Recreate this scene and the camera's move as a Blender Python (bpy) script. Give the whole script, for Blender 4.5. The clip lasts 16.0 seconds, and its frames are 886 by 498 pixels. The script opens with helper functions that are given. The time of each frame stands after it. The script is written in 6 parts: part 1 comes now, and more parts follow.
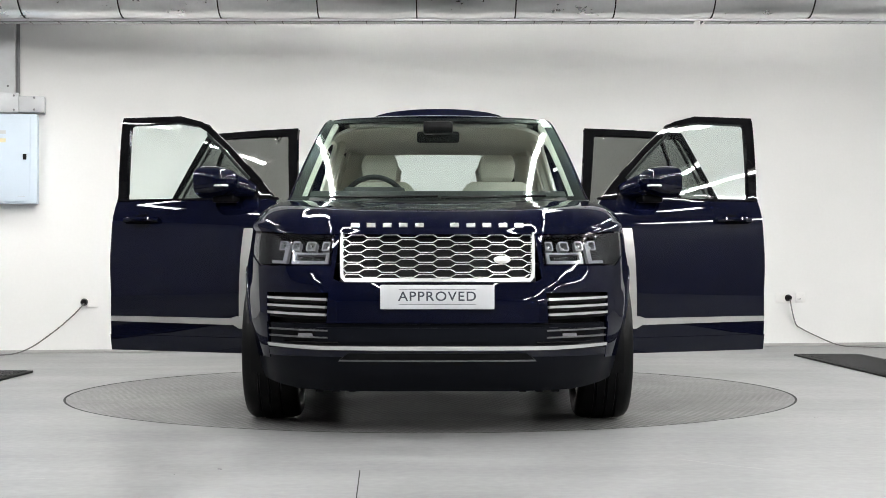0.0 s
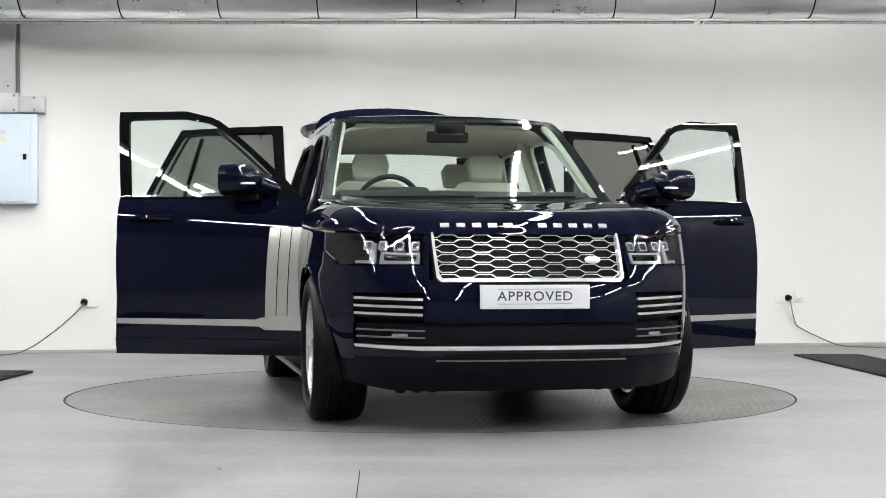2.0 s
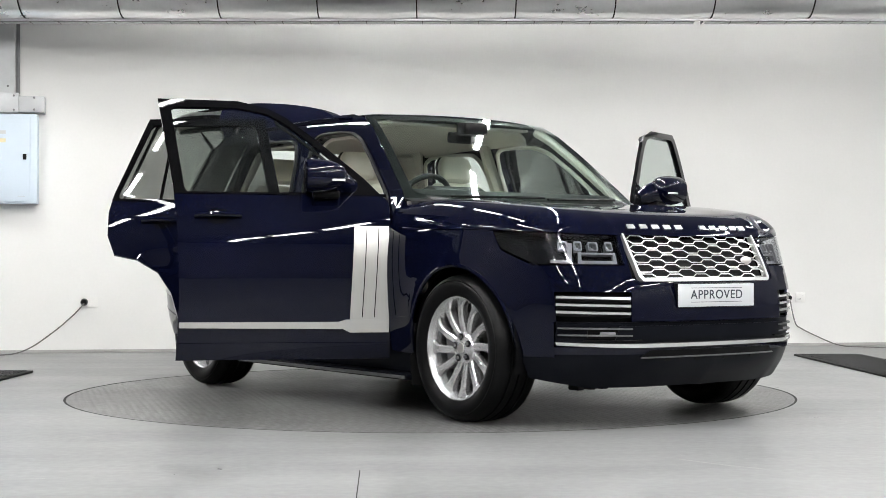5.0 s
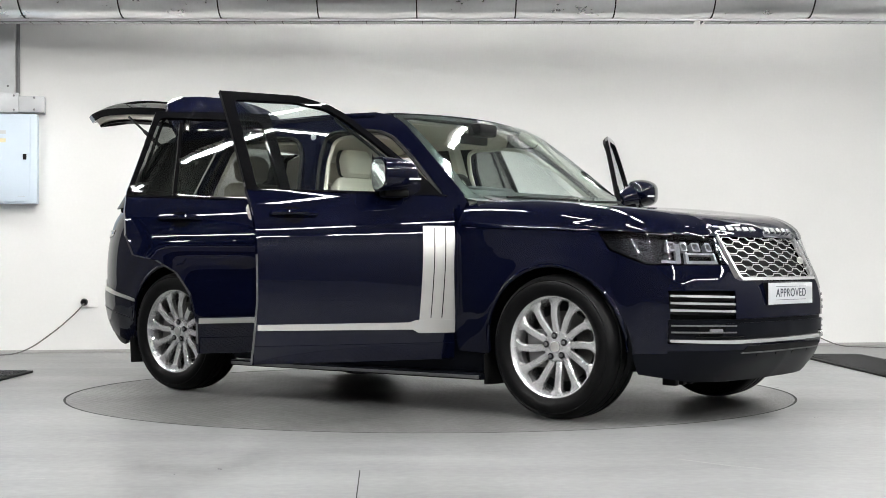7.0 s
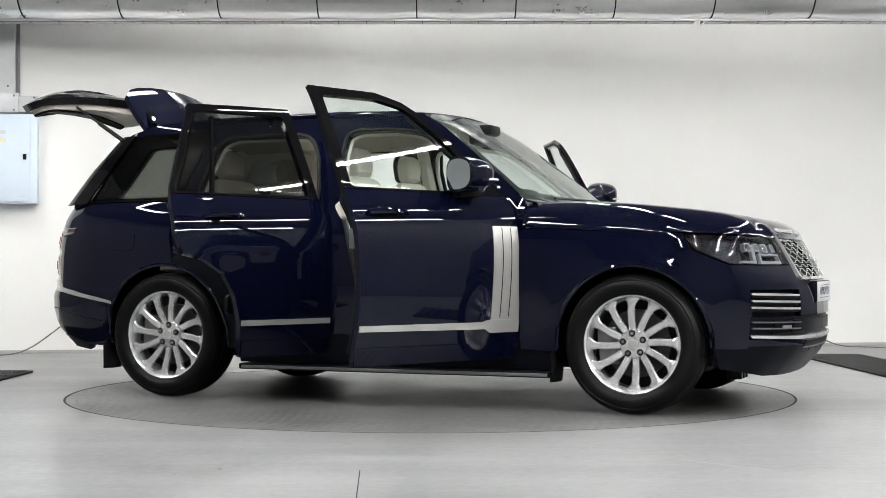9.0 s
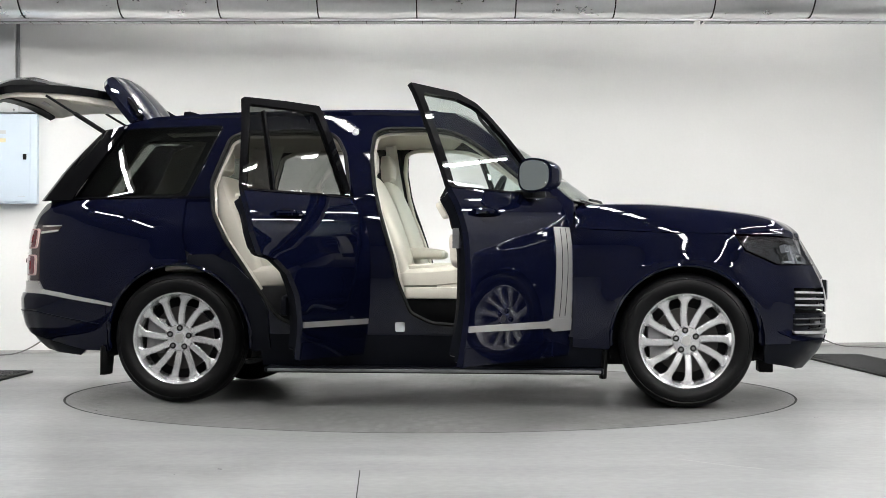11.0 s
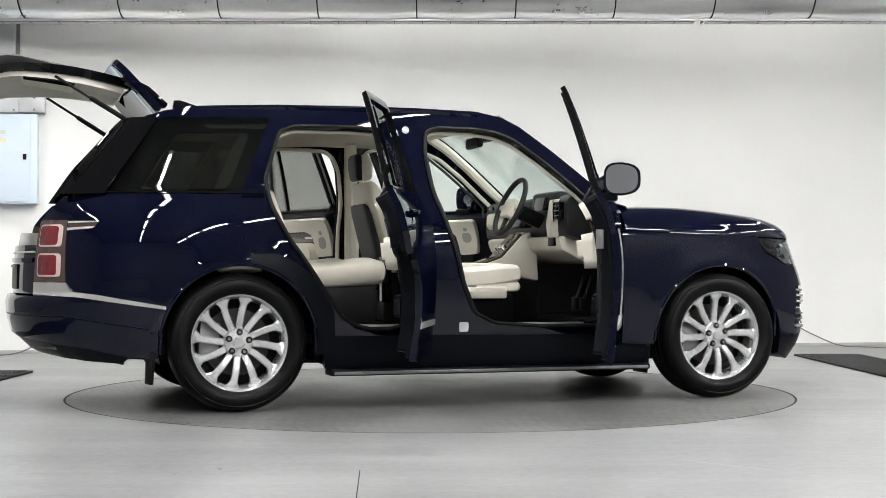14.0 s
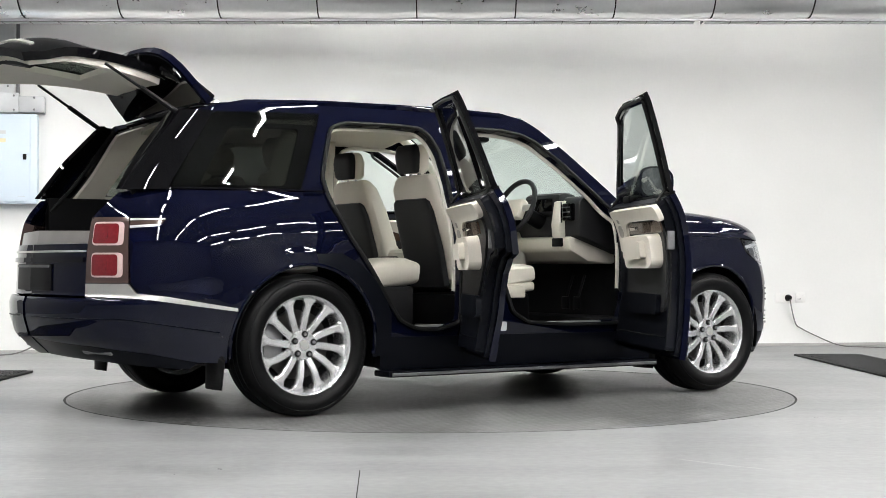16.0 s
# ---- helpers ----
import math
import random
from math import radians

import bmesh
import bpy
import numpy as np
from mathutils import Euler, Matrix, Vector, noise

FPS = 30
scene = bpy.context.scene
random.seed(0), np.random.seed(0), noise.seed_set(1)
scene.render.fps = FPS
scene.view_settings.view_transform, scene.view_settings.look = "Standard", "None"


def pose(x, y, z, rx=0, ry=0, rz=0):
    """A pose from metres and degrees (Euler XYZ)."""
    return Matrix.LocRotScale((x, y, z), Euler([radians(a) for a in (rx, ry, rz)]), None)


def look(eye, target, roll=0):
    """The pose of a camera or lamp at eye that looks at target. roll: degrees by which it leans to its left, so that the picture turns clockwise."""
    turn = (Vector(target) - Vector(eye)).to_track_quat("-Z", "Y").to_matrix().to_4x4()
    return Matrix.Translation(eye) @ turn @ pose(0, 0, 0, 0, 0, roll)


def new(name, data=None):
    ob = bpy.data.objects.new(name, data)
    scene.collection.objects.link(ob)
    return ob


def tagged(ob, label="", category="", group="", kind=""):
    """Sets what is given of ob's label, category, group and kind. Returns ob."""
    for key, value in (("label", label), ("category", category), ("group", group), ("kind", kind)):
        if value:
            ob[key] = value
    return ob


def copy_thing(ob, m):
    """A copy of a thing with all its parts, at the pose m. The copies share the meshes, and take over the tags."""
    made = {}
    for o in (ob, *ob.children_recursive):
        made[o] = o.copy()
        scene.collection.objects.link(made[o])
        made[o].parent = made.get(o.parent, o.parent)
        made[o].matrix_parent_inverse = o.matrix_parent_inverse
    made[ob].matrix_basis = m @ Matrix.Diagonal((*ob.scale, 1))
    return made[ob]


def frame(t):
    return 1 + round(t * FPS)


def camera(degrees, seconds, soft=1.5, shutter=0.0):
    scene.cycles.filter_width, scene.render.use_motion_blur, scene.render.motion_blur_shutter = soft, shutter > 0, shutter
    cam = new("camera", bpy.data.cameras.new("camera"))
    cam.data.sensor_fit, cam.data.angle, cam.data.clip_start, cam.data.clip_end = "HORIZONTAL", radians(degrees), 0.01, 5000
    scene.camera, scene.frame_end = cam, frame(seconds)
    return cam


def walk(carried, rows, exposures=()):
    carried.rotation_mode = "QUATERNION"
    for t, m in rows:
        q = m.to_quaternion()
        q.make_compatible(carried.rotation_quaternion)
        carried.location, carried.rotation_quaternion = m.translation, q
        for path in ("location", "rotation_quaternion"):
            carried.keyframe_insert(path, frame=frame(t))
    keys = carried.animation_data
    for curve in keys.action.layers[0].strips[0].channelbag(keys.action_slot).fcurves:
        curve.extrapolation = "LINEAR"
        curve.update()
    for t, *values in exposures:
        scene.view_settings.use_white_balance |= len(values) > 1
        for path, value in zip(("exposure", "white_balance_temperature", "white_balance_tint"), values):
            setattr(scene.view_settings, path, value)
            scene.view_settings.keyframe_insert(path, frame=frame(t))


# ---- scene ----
cam = camera(33.85, 16.0, soft=0.5)
EYE = (0.0, 0.0, 0.807)
VIEW = look(EYE, (0.0, 10.0, 0.9148))
walk(cam, [(0.0, VIEW), (16.0, VIEW)], exposures=[(0.0, 0.01), (8.0, 0.04), (12.5, 0.04), (14.5, 0.09), (16.0, 0.12)])

# ---- turntable motion: angle in degrees every half second ----
CENTRE = (-0.076, 9.238)
RADIUS = 2.248
CAR_OFF = (0.085, 0.0455)
CAR_Z = 0.02
TURN = [0.1, 1.86, 4.23, 7.32, 11.08, 15.17, 19.33, 23.35, 27.4, 31.45, 35.5, 39.55, 43.6,
        47.65, 51.7, 55.7, 59.8, 63.9, 67.95, 71.95, 75.95, 79.95, 83.95, 87.95, 91.87, 95.75,
        99.7, 103.7, 107.65, 111.5, 115.35, 119.35, 123.24]

# ---- world and lamps ----
world = bpy.data.worlds.new("world")
scene.world = world
world.use_nodes = True
world.node_tree.nodes["Background"].inputs[0].default_value = (0.8, 0.85, 0.9, 1)
world.node_tree.nodes["Background"].inputs[1].default_value = 0.02
LAMP = 199.0
CEILING = 4.1

# ---- materials ----


def material(name, color, rough=0.5, metal=0.0, coat=0.0, var=0.12, scale=6.0, grain=120.0,
             bump=0.0, bump_scale=60.0, spec=0.5, rough_var=0.0, sheen=0.0, per_object=0.0):
    m = bpy.data.materials.new(name)
    m.use_nodes = True
    nt = m.node_tree
    b = nt.nodes["Principled BSDF"]
    b.inputs["Roughness"].default_value = rough
    b.inputs["Metallic"].default_value = metal
    b.inputs["Coat Weight"].default_value = coat
    b.inputs["Coat Roughness"].default_value = 0.02
    b.inputs["Specular IOR Level"].default_value = spec
    b.inputs["Sheen Weight"].default_value = sheen
    co = nt.nodes.new("ShaderNodeTexCoord")
    n1 = nt.nodes.new("ShaderNodeTexNoise")
    n1.inputs["Scale"].default_value = scale
    n1.inputs["Detail"].default_value = 6
    n2 = nt.nodes.new("ShaderNodeTexNoise")
    n2.inputs["Scale"].default_value = grain
    n2.inputs["Detail"].default_value = 3
    for n in (n1, n2):
        nt.links.new(co.outputs["Object"], n.inputs["Vector"])
    add = nt.nodes.new("ShaderNodeMath")
    add.operation = "MULTIPLY_ADD"
    nt.links.new(n2.outputs["Fac"], add.inputs[0])
    add.inputs[1].default_value = 0.5
    nt.links.new(n1.outputs["Fac"], add.inputs[2])
    ramp = nt.nodes.new("ShaderNodeMapRange")
    ramp.inputs["From Min"].default_value, ramp.inputs["From Max"].default_value = 0.4, 1.1
    ramp.inputs["To Min"].default_value, ramp.inputs["To Max"].default_value = 1 - var, 1 + var
    nt.links.new(add.outputs[0], ramp.inputs["Value"])
    mul = nt.nodes.new("ShaderNodeVectorMath")
    mul.operation = "SCALE"
    mul.inputs[0].default_value = color
    nt.links.new(ramp.outputs[0], mul.inputs["Scale"])
    nt.links.new(mul.outputs[0], b.inputs["Base Color"])
    if rough_var:
        r = nt.nodes.new("ShaderNodeMapRange")
        r.inputs["From Min"].default_value, r.inputs["From Max"].default_value = 0.4, 1.1
        r.inputs["To Min"].default_value, r.inputs["To Max"].default_value = rough - rough_var, rough + rough_var
        nt.links.new(add.outputs[0], r.inputs["Value"])
        nt.links.new(r.outputs[0], b.inputs["Roughness"])
    if bump:
        n3 = nt.nodes.new("ShaderNodeTexNoise")
        n3.inputs["Scale"].default_value = bump_scale
        n3.inputs["Detail"].default_value = 4
        nt.links.new(co.outputs["Object"], n3.inputs["Vector"])
        bp = nt.nodes.new("ShaderNodeBump")
        bp.inputs["Strength"].default_value = bump
        bp.inputs["Distance"].default_value = 0.01
        nt.links.new(n3.outputs["Fac"], bp.inputs["Height"])
        nt.links.new(bp.outputs[0], b.inputs["Normal"])
    return m


def glowing(name, color, strength):
    m = bpy.data.materials.new(name)
    m.use_nodes = True
    b = m.node_tree.nodes["Principled BSDF"]
    b.inputs["Base Color"].default_value = (*color, 1)
    b.inputs["Emission Color"].default_value = (*color, 1)
    b.inputs["Emission Strength"].default_value = strength
    return m


def glazing(name, tint, base=0.04):
    """A thin pane: tinted see-through with a mirror sheen that grows at a slant."""
    m = bpy.data.materials.new(name)
    m.use_nodes = True
    nt = m.node_tree
    nt.nodes.remove(nt.nodes["Principled BSDF"])
    tr = nt.nodes.new("ShaderNodeBsdfTransparent")
    tr.inputs[0].default_value = (*tint, 1)
    gl = nt.nodes.new("ShaderNodeBsdfGlossy")
    gl.inputs["Roughness"].default_value = 0.01
    lw = nt.nodes.new("ShaderNodeLayerWeight")
    lw.inputs[0].default_value = 0.5
    pw = nt.nodes.new("ShaderNodeMath")
    pw.operation = "POWER"
    pw.inputs[1].default_value = 5.0
    nt.links.new(lw.outputs["Facing"], pw.inputs[0])
    mr = nt.nodes.new("ShaderNodeMapRange")
    mr.inputs["To Min"].default_value, mr.inputs["To Max"].default_value = base, 1.0
    nt.links.new(pw.outputs[0], mr.inputs["Value"])
    mx = nt.nodes.new("ShaderNodeMixShader")
    nt.links.new(mr.outputs[0], mx.inputs[0])
    nt.links.new(tr.outputs[0], mx.inputs[1])
    nt.links.new(gl.outputs[0], mx.inputs[2])
    nt.links.new(mx.outputs[0], nt.nodes["Material Output"].inputs[0])
    return m


def lacquer(m, ior=1.38):
    """Clear coat whose mirror sheen is weak face-on and strong at a slant."""
    m.node_tree.nodes["Principled BSDF"].inputs["Coat IOR"].default_value = ior
    return m


WALL = material("white wall paint", (0.80, 0.795, 0.78), 0.75, var=0.035, scale=0.7, grain=40, bump=0.05, bump_scale=90)
CEIL = material("ceiling paint", (0.11, 0.11, 0.112), 0.8, var=0.05, scale=0.5)
DARKWALL = material("unseen wall charcoal", (0.11, 0.11, 0.115), 0.8, var=0.1, scale=0.8)
SKIRT = material("grey skirting", (0.42, 0.41, 0.40), 0.6)
GALV = material("galvanised steel", (0.50, 0.51, 0.52), 0.45, metal=0.3, var=0.08, scale=9)
FOIL = material("foil insulation", (0.78, 0.78, 0.78), 0.30, metal=1.0, var=0.09, scale=3, grain=30, bump=0.036, bump_scale=4, rough_var=0.05)
TAPE = material("foil tape", (0.88, 0.88, 0.88), 0.35, metal=0.9, var=0.05, bump=0.1)
BOXBLUE = material("pale blue steel enamel", (0.58, 0.66, 0.75), 0.45, var=0.03, scale=3)
PLASTIC = material("white plastic", (0.82, 0.81, 0.79), 0.35, var=0.02)
BLACK = material("black plastic", (0.003, 0.003, 0.0034), 0.38, var=0.2, spec=0.10)
DARKTRIM = material("dark grey trim", (0.0036, 0.0042, 0.0066), 0.34, spec=0.08, var=0.12, grain=300)
GLOSSBLACK = lacquer(material("gloss black", (0.0025, 0.0025, 0.003), 0.3, coat=1.0, spec=0.0, var=0.1), 1.34)
RUBBER = material("black rubber", (0.007, 0.007, 0.007), 0.62, spec=0.15, var=0.25, scale=20, bump=0.1)
TYRE = material("tyre rubber", (0.0032, 0.0032, 0.0035), 0.42, spec=0.12, var=0.2, scale=25, bump=0.08, bump_scale=150)
PAINT = lacquer(material("dark blue metallic paint", (0.0015, 0.0021, 0.0088), 0.45, metal=0.0, spec=0.0, coat=1.0, var=0.10, scale=1.2, grain=900))
SILVER = material("satin silver trim", (0.60, 0.59, 0.57), 0.30, metal=0.75, var=0.04, grain=300)
CHROME = material("chrome", (0.86, 0.86, 0.86), 0.10, metal=1.0, var=0.02)
BRIGHT = material("bright satin trim", (0.60, 0.60, 0.60), 0.24, metal=0.6, var=0.02)
GUIDE = material("grey light guide", (0.20, 0.20, 0.215), 0.15, coat=0.6, var=0.1)
DARKCHROME = material("dark chrome reflector", (0.018, 0.018, 0.02), 0.25, metal=0.9, var=0.15, scale=20)
PINK = material("pale red lens", (0.52, 0.38, 0.365), 0.15, coat=1.0, var=0.1, scale=40)
ALLOY = material("silver alloy", (0.66, 0.66, 0.67), 0.27, metal=0.75, coat=0.5, var=0.04, scale=12)
CREAM = material("cream leather", (0.62, 0.58, 0.51), 0.5, var=0.06, scale=8, bump=0.12, bump_scale=260)
CREAMTRIM = material("cream trim", (0.66, 0.625, 0.555), 0.6, var=0.04, bump=0.06, bump_scale=300)
HEADLINE = material("pale cloth headlining", (0.66, 0.62, 0.555), 0.9, var=0.04, grain=400)
EBONY = material("black leather", (0.010, 0.010, 0.0112), 0.5, spec=0.25, var=0.15, bump=0.1, bump_scale=260)
CARPET = material("black carpet", (0.006, 0.006, 0.0065), 0.95, spec=0.1, var=0.3, grain=500)
GRILLECLOTH = material("pale grey speaker mesh", (0.30, 0.28, 0.25), 0.6, var=0.1, grain=700)
LEDGE = material("ledge with reflected grey", (0.16, 0.15, 0.145), 0.3, coat=0.4, var=0.15, scale=9)
WOOD = material("dark wood veneer", (0.06, 0.035, 0.022), 0.2, coat=0.7, var=0.3, scale=14)
REDLENS = material("red lens", (0.13, 0.008, 0.012), 0.12, coat=1.0, var=0.2, scale=60)
CLEARLENS = material("white lens", (0.75, 0.72, 0.70), 0.15, coat=1.0, var=0.08, scale=40)
SMOKED = material("smoked lens body", (0.055, 0.034, 0.030), 0.1, coat=1.0, var=0.1)
PLATEWHITE = material("white number plate", (0.52, 0.53, 0.55), 0.35, var=0.02)
PRINT = material("dark print", (0.03, 0.035, 0.05), 0.5, var=0.02)
STEEL = material("dull steel", (0.20, 0.20, 0.205), 0.45, metal=0.9, var=0.2, scale=15)
CABLE = material("grey cable sheath", (0.16, 0.155, 0.15), 0.55, var=0.08)
DISC = material("dark brake iron", (0.05, 0.048, 0.046), 0.5, metal=0.8, var=0.2, scale=20)
PAPER = material("yellowed label", (0.70, 0.64, 0.42), 0.7, var=0.03)
GLASS = glazing("clear glass", (0.88, 0.94, 0.92))
TINTED = glazing("privacy glass", (0.33, 0.345, 0.325), 0.06)
SIDEGLASS = glazing("green tinted glass", (0.90, 0.94, 0.925))
REARGLASS = glazing("grey tinted glass", (0.47, 0.48, 0.465), 0.05)
MIRROR = material("mirror", (0.85, 0.87, 0.88), 0.02, metal=1.0, var=0.0)
LENS = glazing("lamp cover", (0.93, 0.94, 0.95))
DIFFUSER = glowing("lamp diffuser", (1.0, 1.0, 0.98), LAMP)


def concrete(name, base, plate=False):
    m = material(name, base, 0.36, var=0.13, scale=0.8, grain=22, rough_var=0.12)
    nt = m.node_tree
    b = nt.nodes["Principled BSDF"]
    co = nt.nodes["Texture Coordinate"]
    # long scuffs and cleaner lanes
    mp = nt.nodes.new("ShaderNodeMapping")
    mp.inputs["Scale"].default_value = (0.35, 2.6, 1)
    nt.links.new(co.outputs["Object"], mp.inputs["Vector"])
    n = nt.nodes.new("ShaderNodeTexNoise")
    n.inputs["Scale"].default_value = 1.1
    n.inputs["Detail"].default_value = 8
    n.inputs["Roughness"].default_value = 0.6
    nt.links.new(mp.outputs[0], n.inputs["Vector"])
    mr = nt.nodes.new("ShaderNodeMapRange")
    mr.inputs["From Min"].default_value, mr.inputs["From Max"].default_value = 0.3, 0.7
    mr.inputs["To Min"].default_value, mr.inputs["To Max"].default_value = 0.80, 1.13
    nt.links.new(n.outputs["Fac"], mr.inputs["Value"])
    sc = nt.nodes.new("ShaderNodeVectorMath")
    sc.operation = "SCALE"
    src = b.inputs["Base Color"].links[0].from_socket
    nt.links.new(src, sc.inputs[0])
    nt.links.new(mr.outputs[0], sc.inputs["Scale"])
    nt.links.new(sc.outputs[0], b.inputs["Base Color"])
    if plate:
        # raised tread bars of a chequer plate
        ck = nt.nodes.new("ShaderNodeTexVoronoi")
        mp2 = nt.nodes.new("ShaderNodeMapping")
        mp2.inputs["Scale"].default_value = (34, 12, 1)
        mp2.inputs["Rotation"].default_value = (0, 0, 0.78)
        ck.inputs["Scale"].default_value = 1.0
        ck.inputs["Randomness"].default_value = 0.0
        nt.links.new(co.outputs["Object"], mp2.inputs["Vector"])
        nt.links.new(mp2.outputs[0], ck.inputs["Vector"])
        r2 = nt.nodes.new("ShaderNodeMapRange")
        r2.inputs["From Min"].default_value, r2.inputs["From Max"].default_value = 0.25, 0.45
        r2.inputs["To Min"].default_value, r2.inputs["To Max"].default_value = 1.0, 0.0
        nt.links.new(ck.outputs["Distance"], r2.inputs["Value"])
        bp = nt.nodes.new("ShaderNodeBump")
        bp.inputs["Strength"].default_value = 0.45
        bp.inputs["Distance"].default_value = 0.004
        nt.links.new(r2.outputs[0], bp.inputs["Height"])
        nt.links.new(bp.outputs[0], b.inputs["Normal"])
        # bars worn bright, the dirt between them left in patches
        patch = nt.nodes.new("ShaderNodeTexNoise")
        patch.inputs["Scale"].default_value = 1.3
        patch.inputs["Detail"].default_value = 4
        nt.links.new(co.outputs["Object"], patch.inputs["Vector"])
        r3 = nt.nodes.new("ShaderNodeMapRange")
        r3.inputs["From Min"].default_value, r3.inputs["From Max"].default_value = 0.40, 0.62
        r3.inputs["To Min"].default_value, r3.inputs["To Max"].default_value = 0.05, 0.62
        nt.links.new(patch.outputs["Fac"], r3.inputs["Value"])
        r4 = nt.nodes.new("ShaderNodeMapRange")
        r4.inputs["To Min"].default_value, r4.inputs["To Max"].default_value = 0.32, 1.25
        nt.links.new(r2.outputs[0], r4.inputs["Value"])
        mix = nt.nodes.new("ShaderNodeMix")
        mix.data_type = "FLOAT"
        nt.links.new(r3.outputs[0], mix.inputs["Factor"])
        mix.inputs["A"].default_value = 1.0
        nt.links.new(r4.outputs[0], mix.inputs["B"])
        s2 = nt.nodes.new("ShaderNodeVectorMath")
        s2.operation = "SCALE"
        nt.links.new(sc.outputs[0], s2.inputs[0])
        nt.links.new(mix.outputs["Result"], s2.inputs["Scale"])
        nt.links.new(s2.outputs[0], b.inputs["Base Color"])
    return m


FLOOR = concrete("grey floor paint", (0.180, 0.183, 0.185))
DECK = concrete("turntable plate", (0.128, 0.128, 0.126), True)
DECK.node_tree.nodes["Principled BSDF"].inputs["Specular IOR Level"].default_value = 0.22

# ---- mesh helpers ----


def mesh_object(name, verts, faces, mat, parent=None, label="", normals=None, smooth=True):
    me = bpy.data.meshes.new(name)
    me.from_pydata([tuple(v) for v in verts], [], [tuple(f) for f in faces])
    me.materials.append(mat)
    me.validate()
    if smooth:
        me.polygons.foreach_set("use_smooth", [True] * len(me.polygons))
    if normals is not None and len(normals) == len(me.vertices):
        me.normals_split_custom_set_from_vertices([tuple(n) for n in normals])
    me.update()
    ob = new(name, me)
    if parent is not None:
        ob.parent = parent
    if label:
        tagged(ob, label)
    return ob


def part(name, bm, mat, parent, label="", sharp=35):
    me = bpy.data.meshes.new(name)
    bmesh.ops.recalc_face_normals(bm, faces=bm.faces)
    for f in bm.faces:
        f.smooth = True
    for e in bm.edges:
        if len(e.link_faces) == 2 and e.calc_face_angle(0) > radians(sharp):
            e.smooth = False
    bm.to_mesh(me)
    bm.free()
    me.materials.append(mat)
    ob = new(name, me)
    if parent is not None:
        ob.parent = parent
    if label:
        tagged(ob, label)
    return ob


def box(bm, x0, x1, y0, y1, z0, z1, bevel=0.0, seg=2):
    m = Matrix.LocRotScale(((x0 + x1) / 2, (y0 + y1) / 2, (z0 + z1) / 2), None, (abs(x1 - x0), abs(y1 - y0), abs(z1 - z0)))
    g = bmesh.ops.create_cube(bm, size=1, matrix=m)
    if bevel:
        es = list({e for v in g["verts"] for e in v.link_edges})
        bmesh.ops.bevel(bm, geom=es, offset=bevel, segments=seg, affect="EDGES", profile=0.6)
    return bm


def tube(bm, pts, r, n=8, caps=True, flat=1.0):
    """A round bar along points."""
    pts = [Vector(p) for p in pts]
    rings = []
    up = Vector((0, 0, 1))
    for i, p in enumerate(pts):
        d = (pts[min(i + 1, len(pts) - 1)] - pts[max(i - 1, 0)]).normalized()
        a = d.cross(up)
        if a.length < 1e-3:
            a = d.cross(Vector((0, 1, 0)))
        a.normalize()
        b = a.cross(d)
        rr = r[i] if isinstance(r, (list, tuple)) else r
        rings.append([bm.verts.new(p + a * rr * math.cos(k * 2 * math.pi / n) + b * rr * flat * math.sin(k * 2 * math.pi / n)) for k in range(n)])
    for r0, r1 in zip(rings, rings[1:]):
        for k in range(n):
            bm.faces.new((r0[k], r0[(k + 1) % n], r1[(k + 1) % n], r1[k]))
    if caps:
        bm.faces.new(rings[0][::-1])
        bm.faces.new(rings[-1])
    return bm


def curve_points(ctrl, steps=8):
    """A smooth line through control points."""
    c = [Vector(p) for p in ctrl]
    c = [c[0] * 2 - c[1]] + c + [c[-1] * 2 - c[-2]]
    out = []
    for i in range(1, len(c) - 2):
        for k in range(steps):
            t = k / steps
            out.append(0.5 * ((2 * c[i]) + (c[i + 1] - c[i - 1]) * t + (2 * c[i - 1] - 5 * c[i] + 4 * c[i + 1] - c[i + 2]) * t * t
                              + (3 * c[i] - c[i - 1] - 3 * c[i + 1] + c[i + 2]) * t ** 3))
    out.append(c[-2])
    return out


def empty(name, m=None, parent=None):
    ob = new(name)
    ob.empty_display_size = 0.1
    if m is not None:
        ob.matrix_basis = m
    if parent is not None:
        ob.parent = parent
    return ob


def structure(ob, label, category):
    return tagged(ob, label, category, kind="structure")


# ---- room ----
WALL_A, WALL_B = Vector((-3.445, 13.35, 0)), Vector((3.937, 14.56, 0))
WALL_DIR = (WALL_B - WALL_A).normalized()
WALL_ANGLE = math.degrees(math.atan2(WALL_DIR.y, WALL_DIR.x))
WALL_MID = WALL_A + WALL_DIR * ((0 - WALL_A.x) / WALL_DIR.x)
# local space of the far wall: x along it, y into the wall, z up
WALL_POSE = pose(*WALL_MID, 0, 0, WALL_ANGLE)


def on_wall(x):
    """Distance along the far wall from its middle, for a given world x."""
    return 1.0254 * x / WALL_DIR.x


def up_wall(z):
    """Height on the far wall."""
    return 0.807 + (z - 0.787) * 1.0254


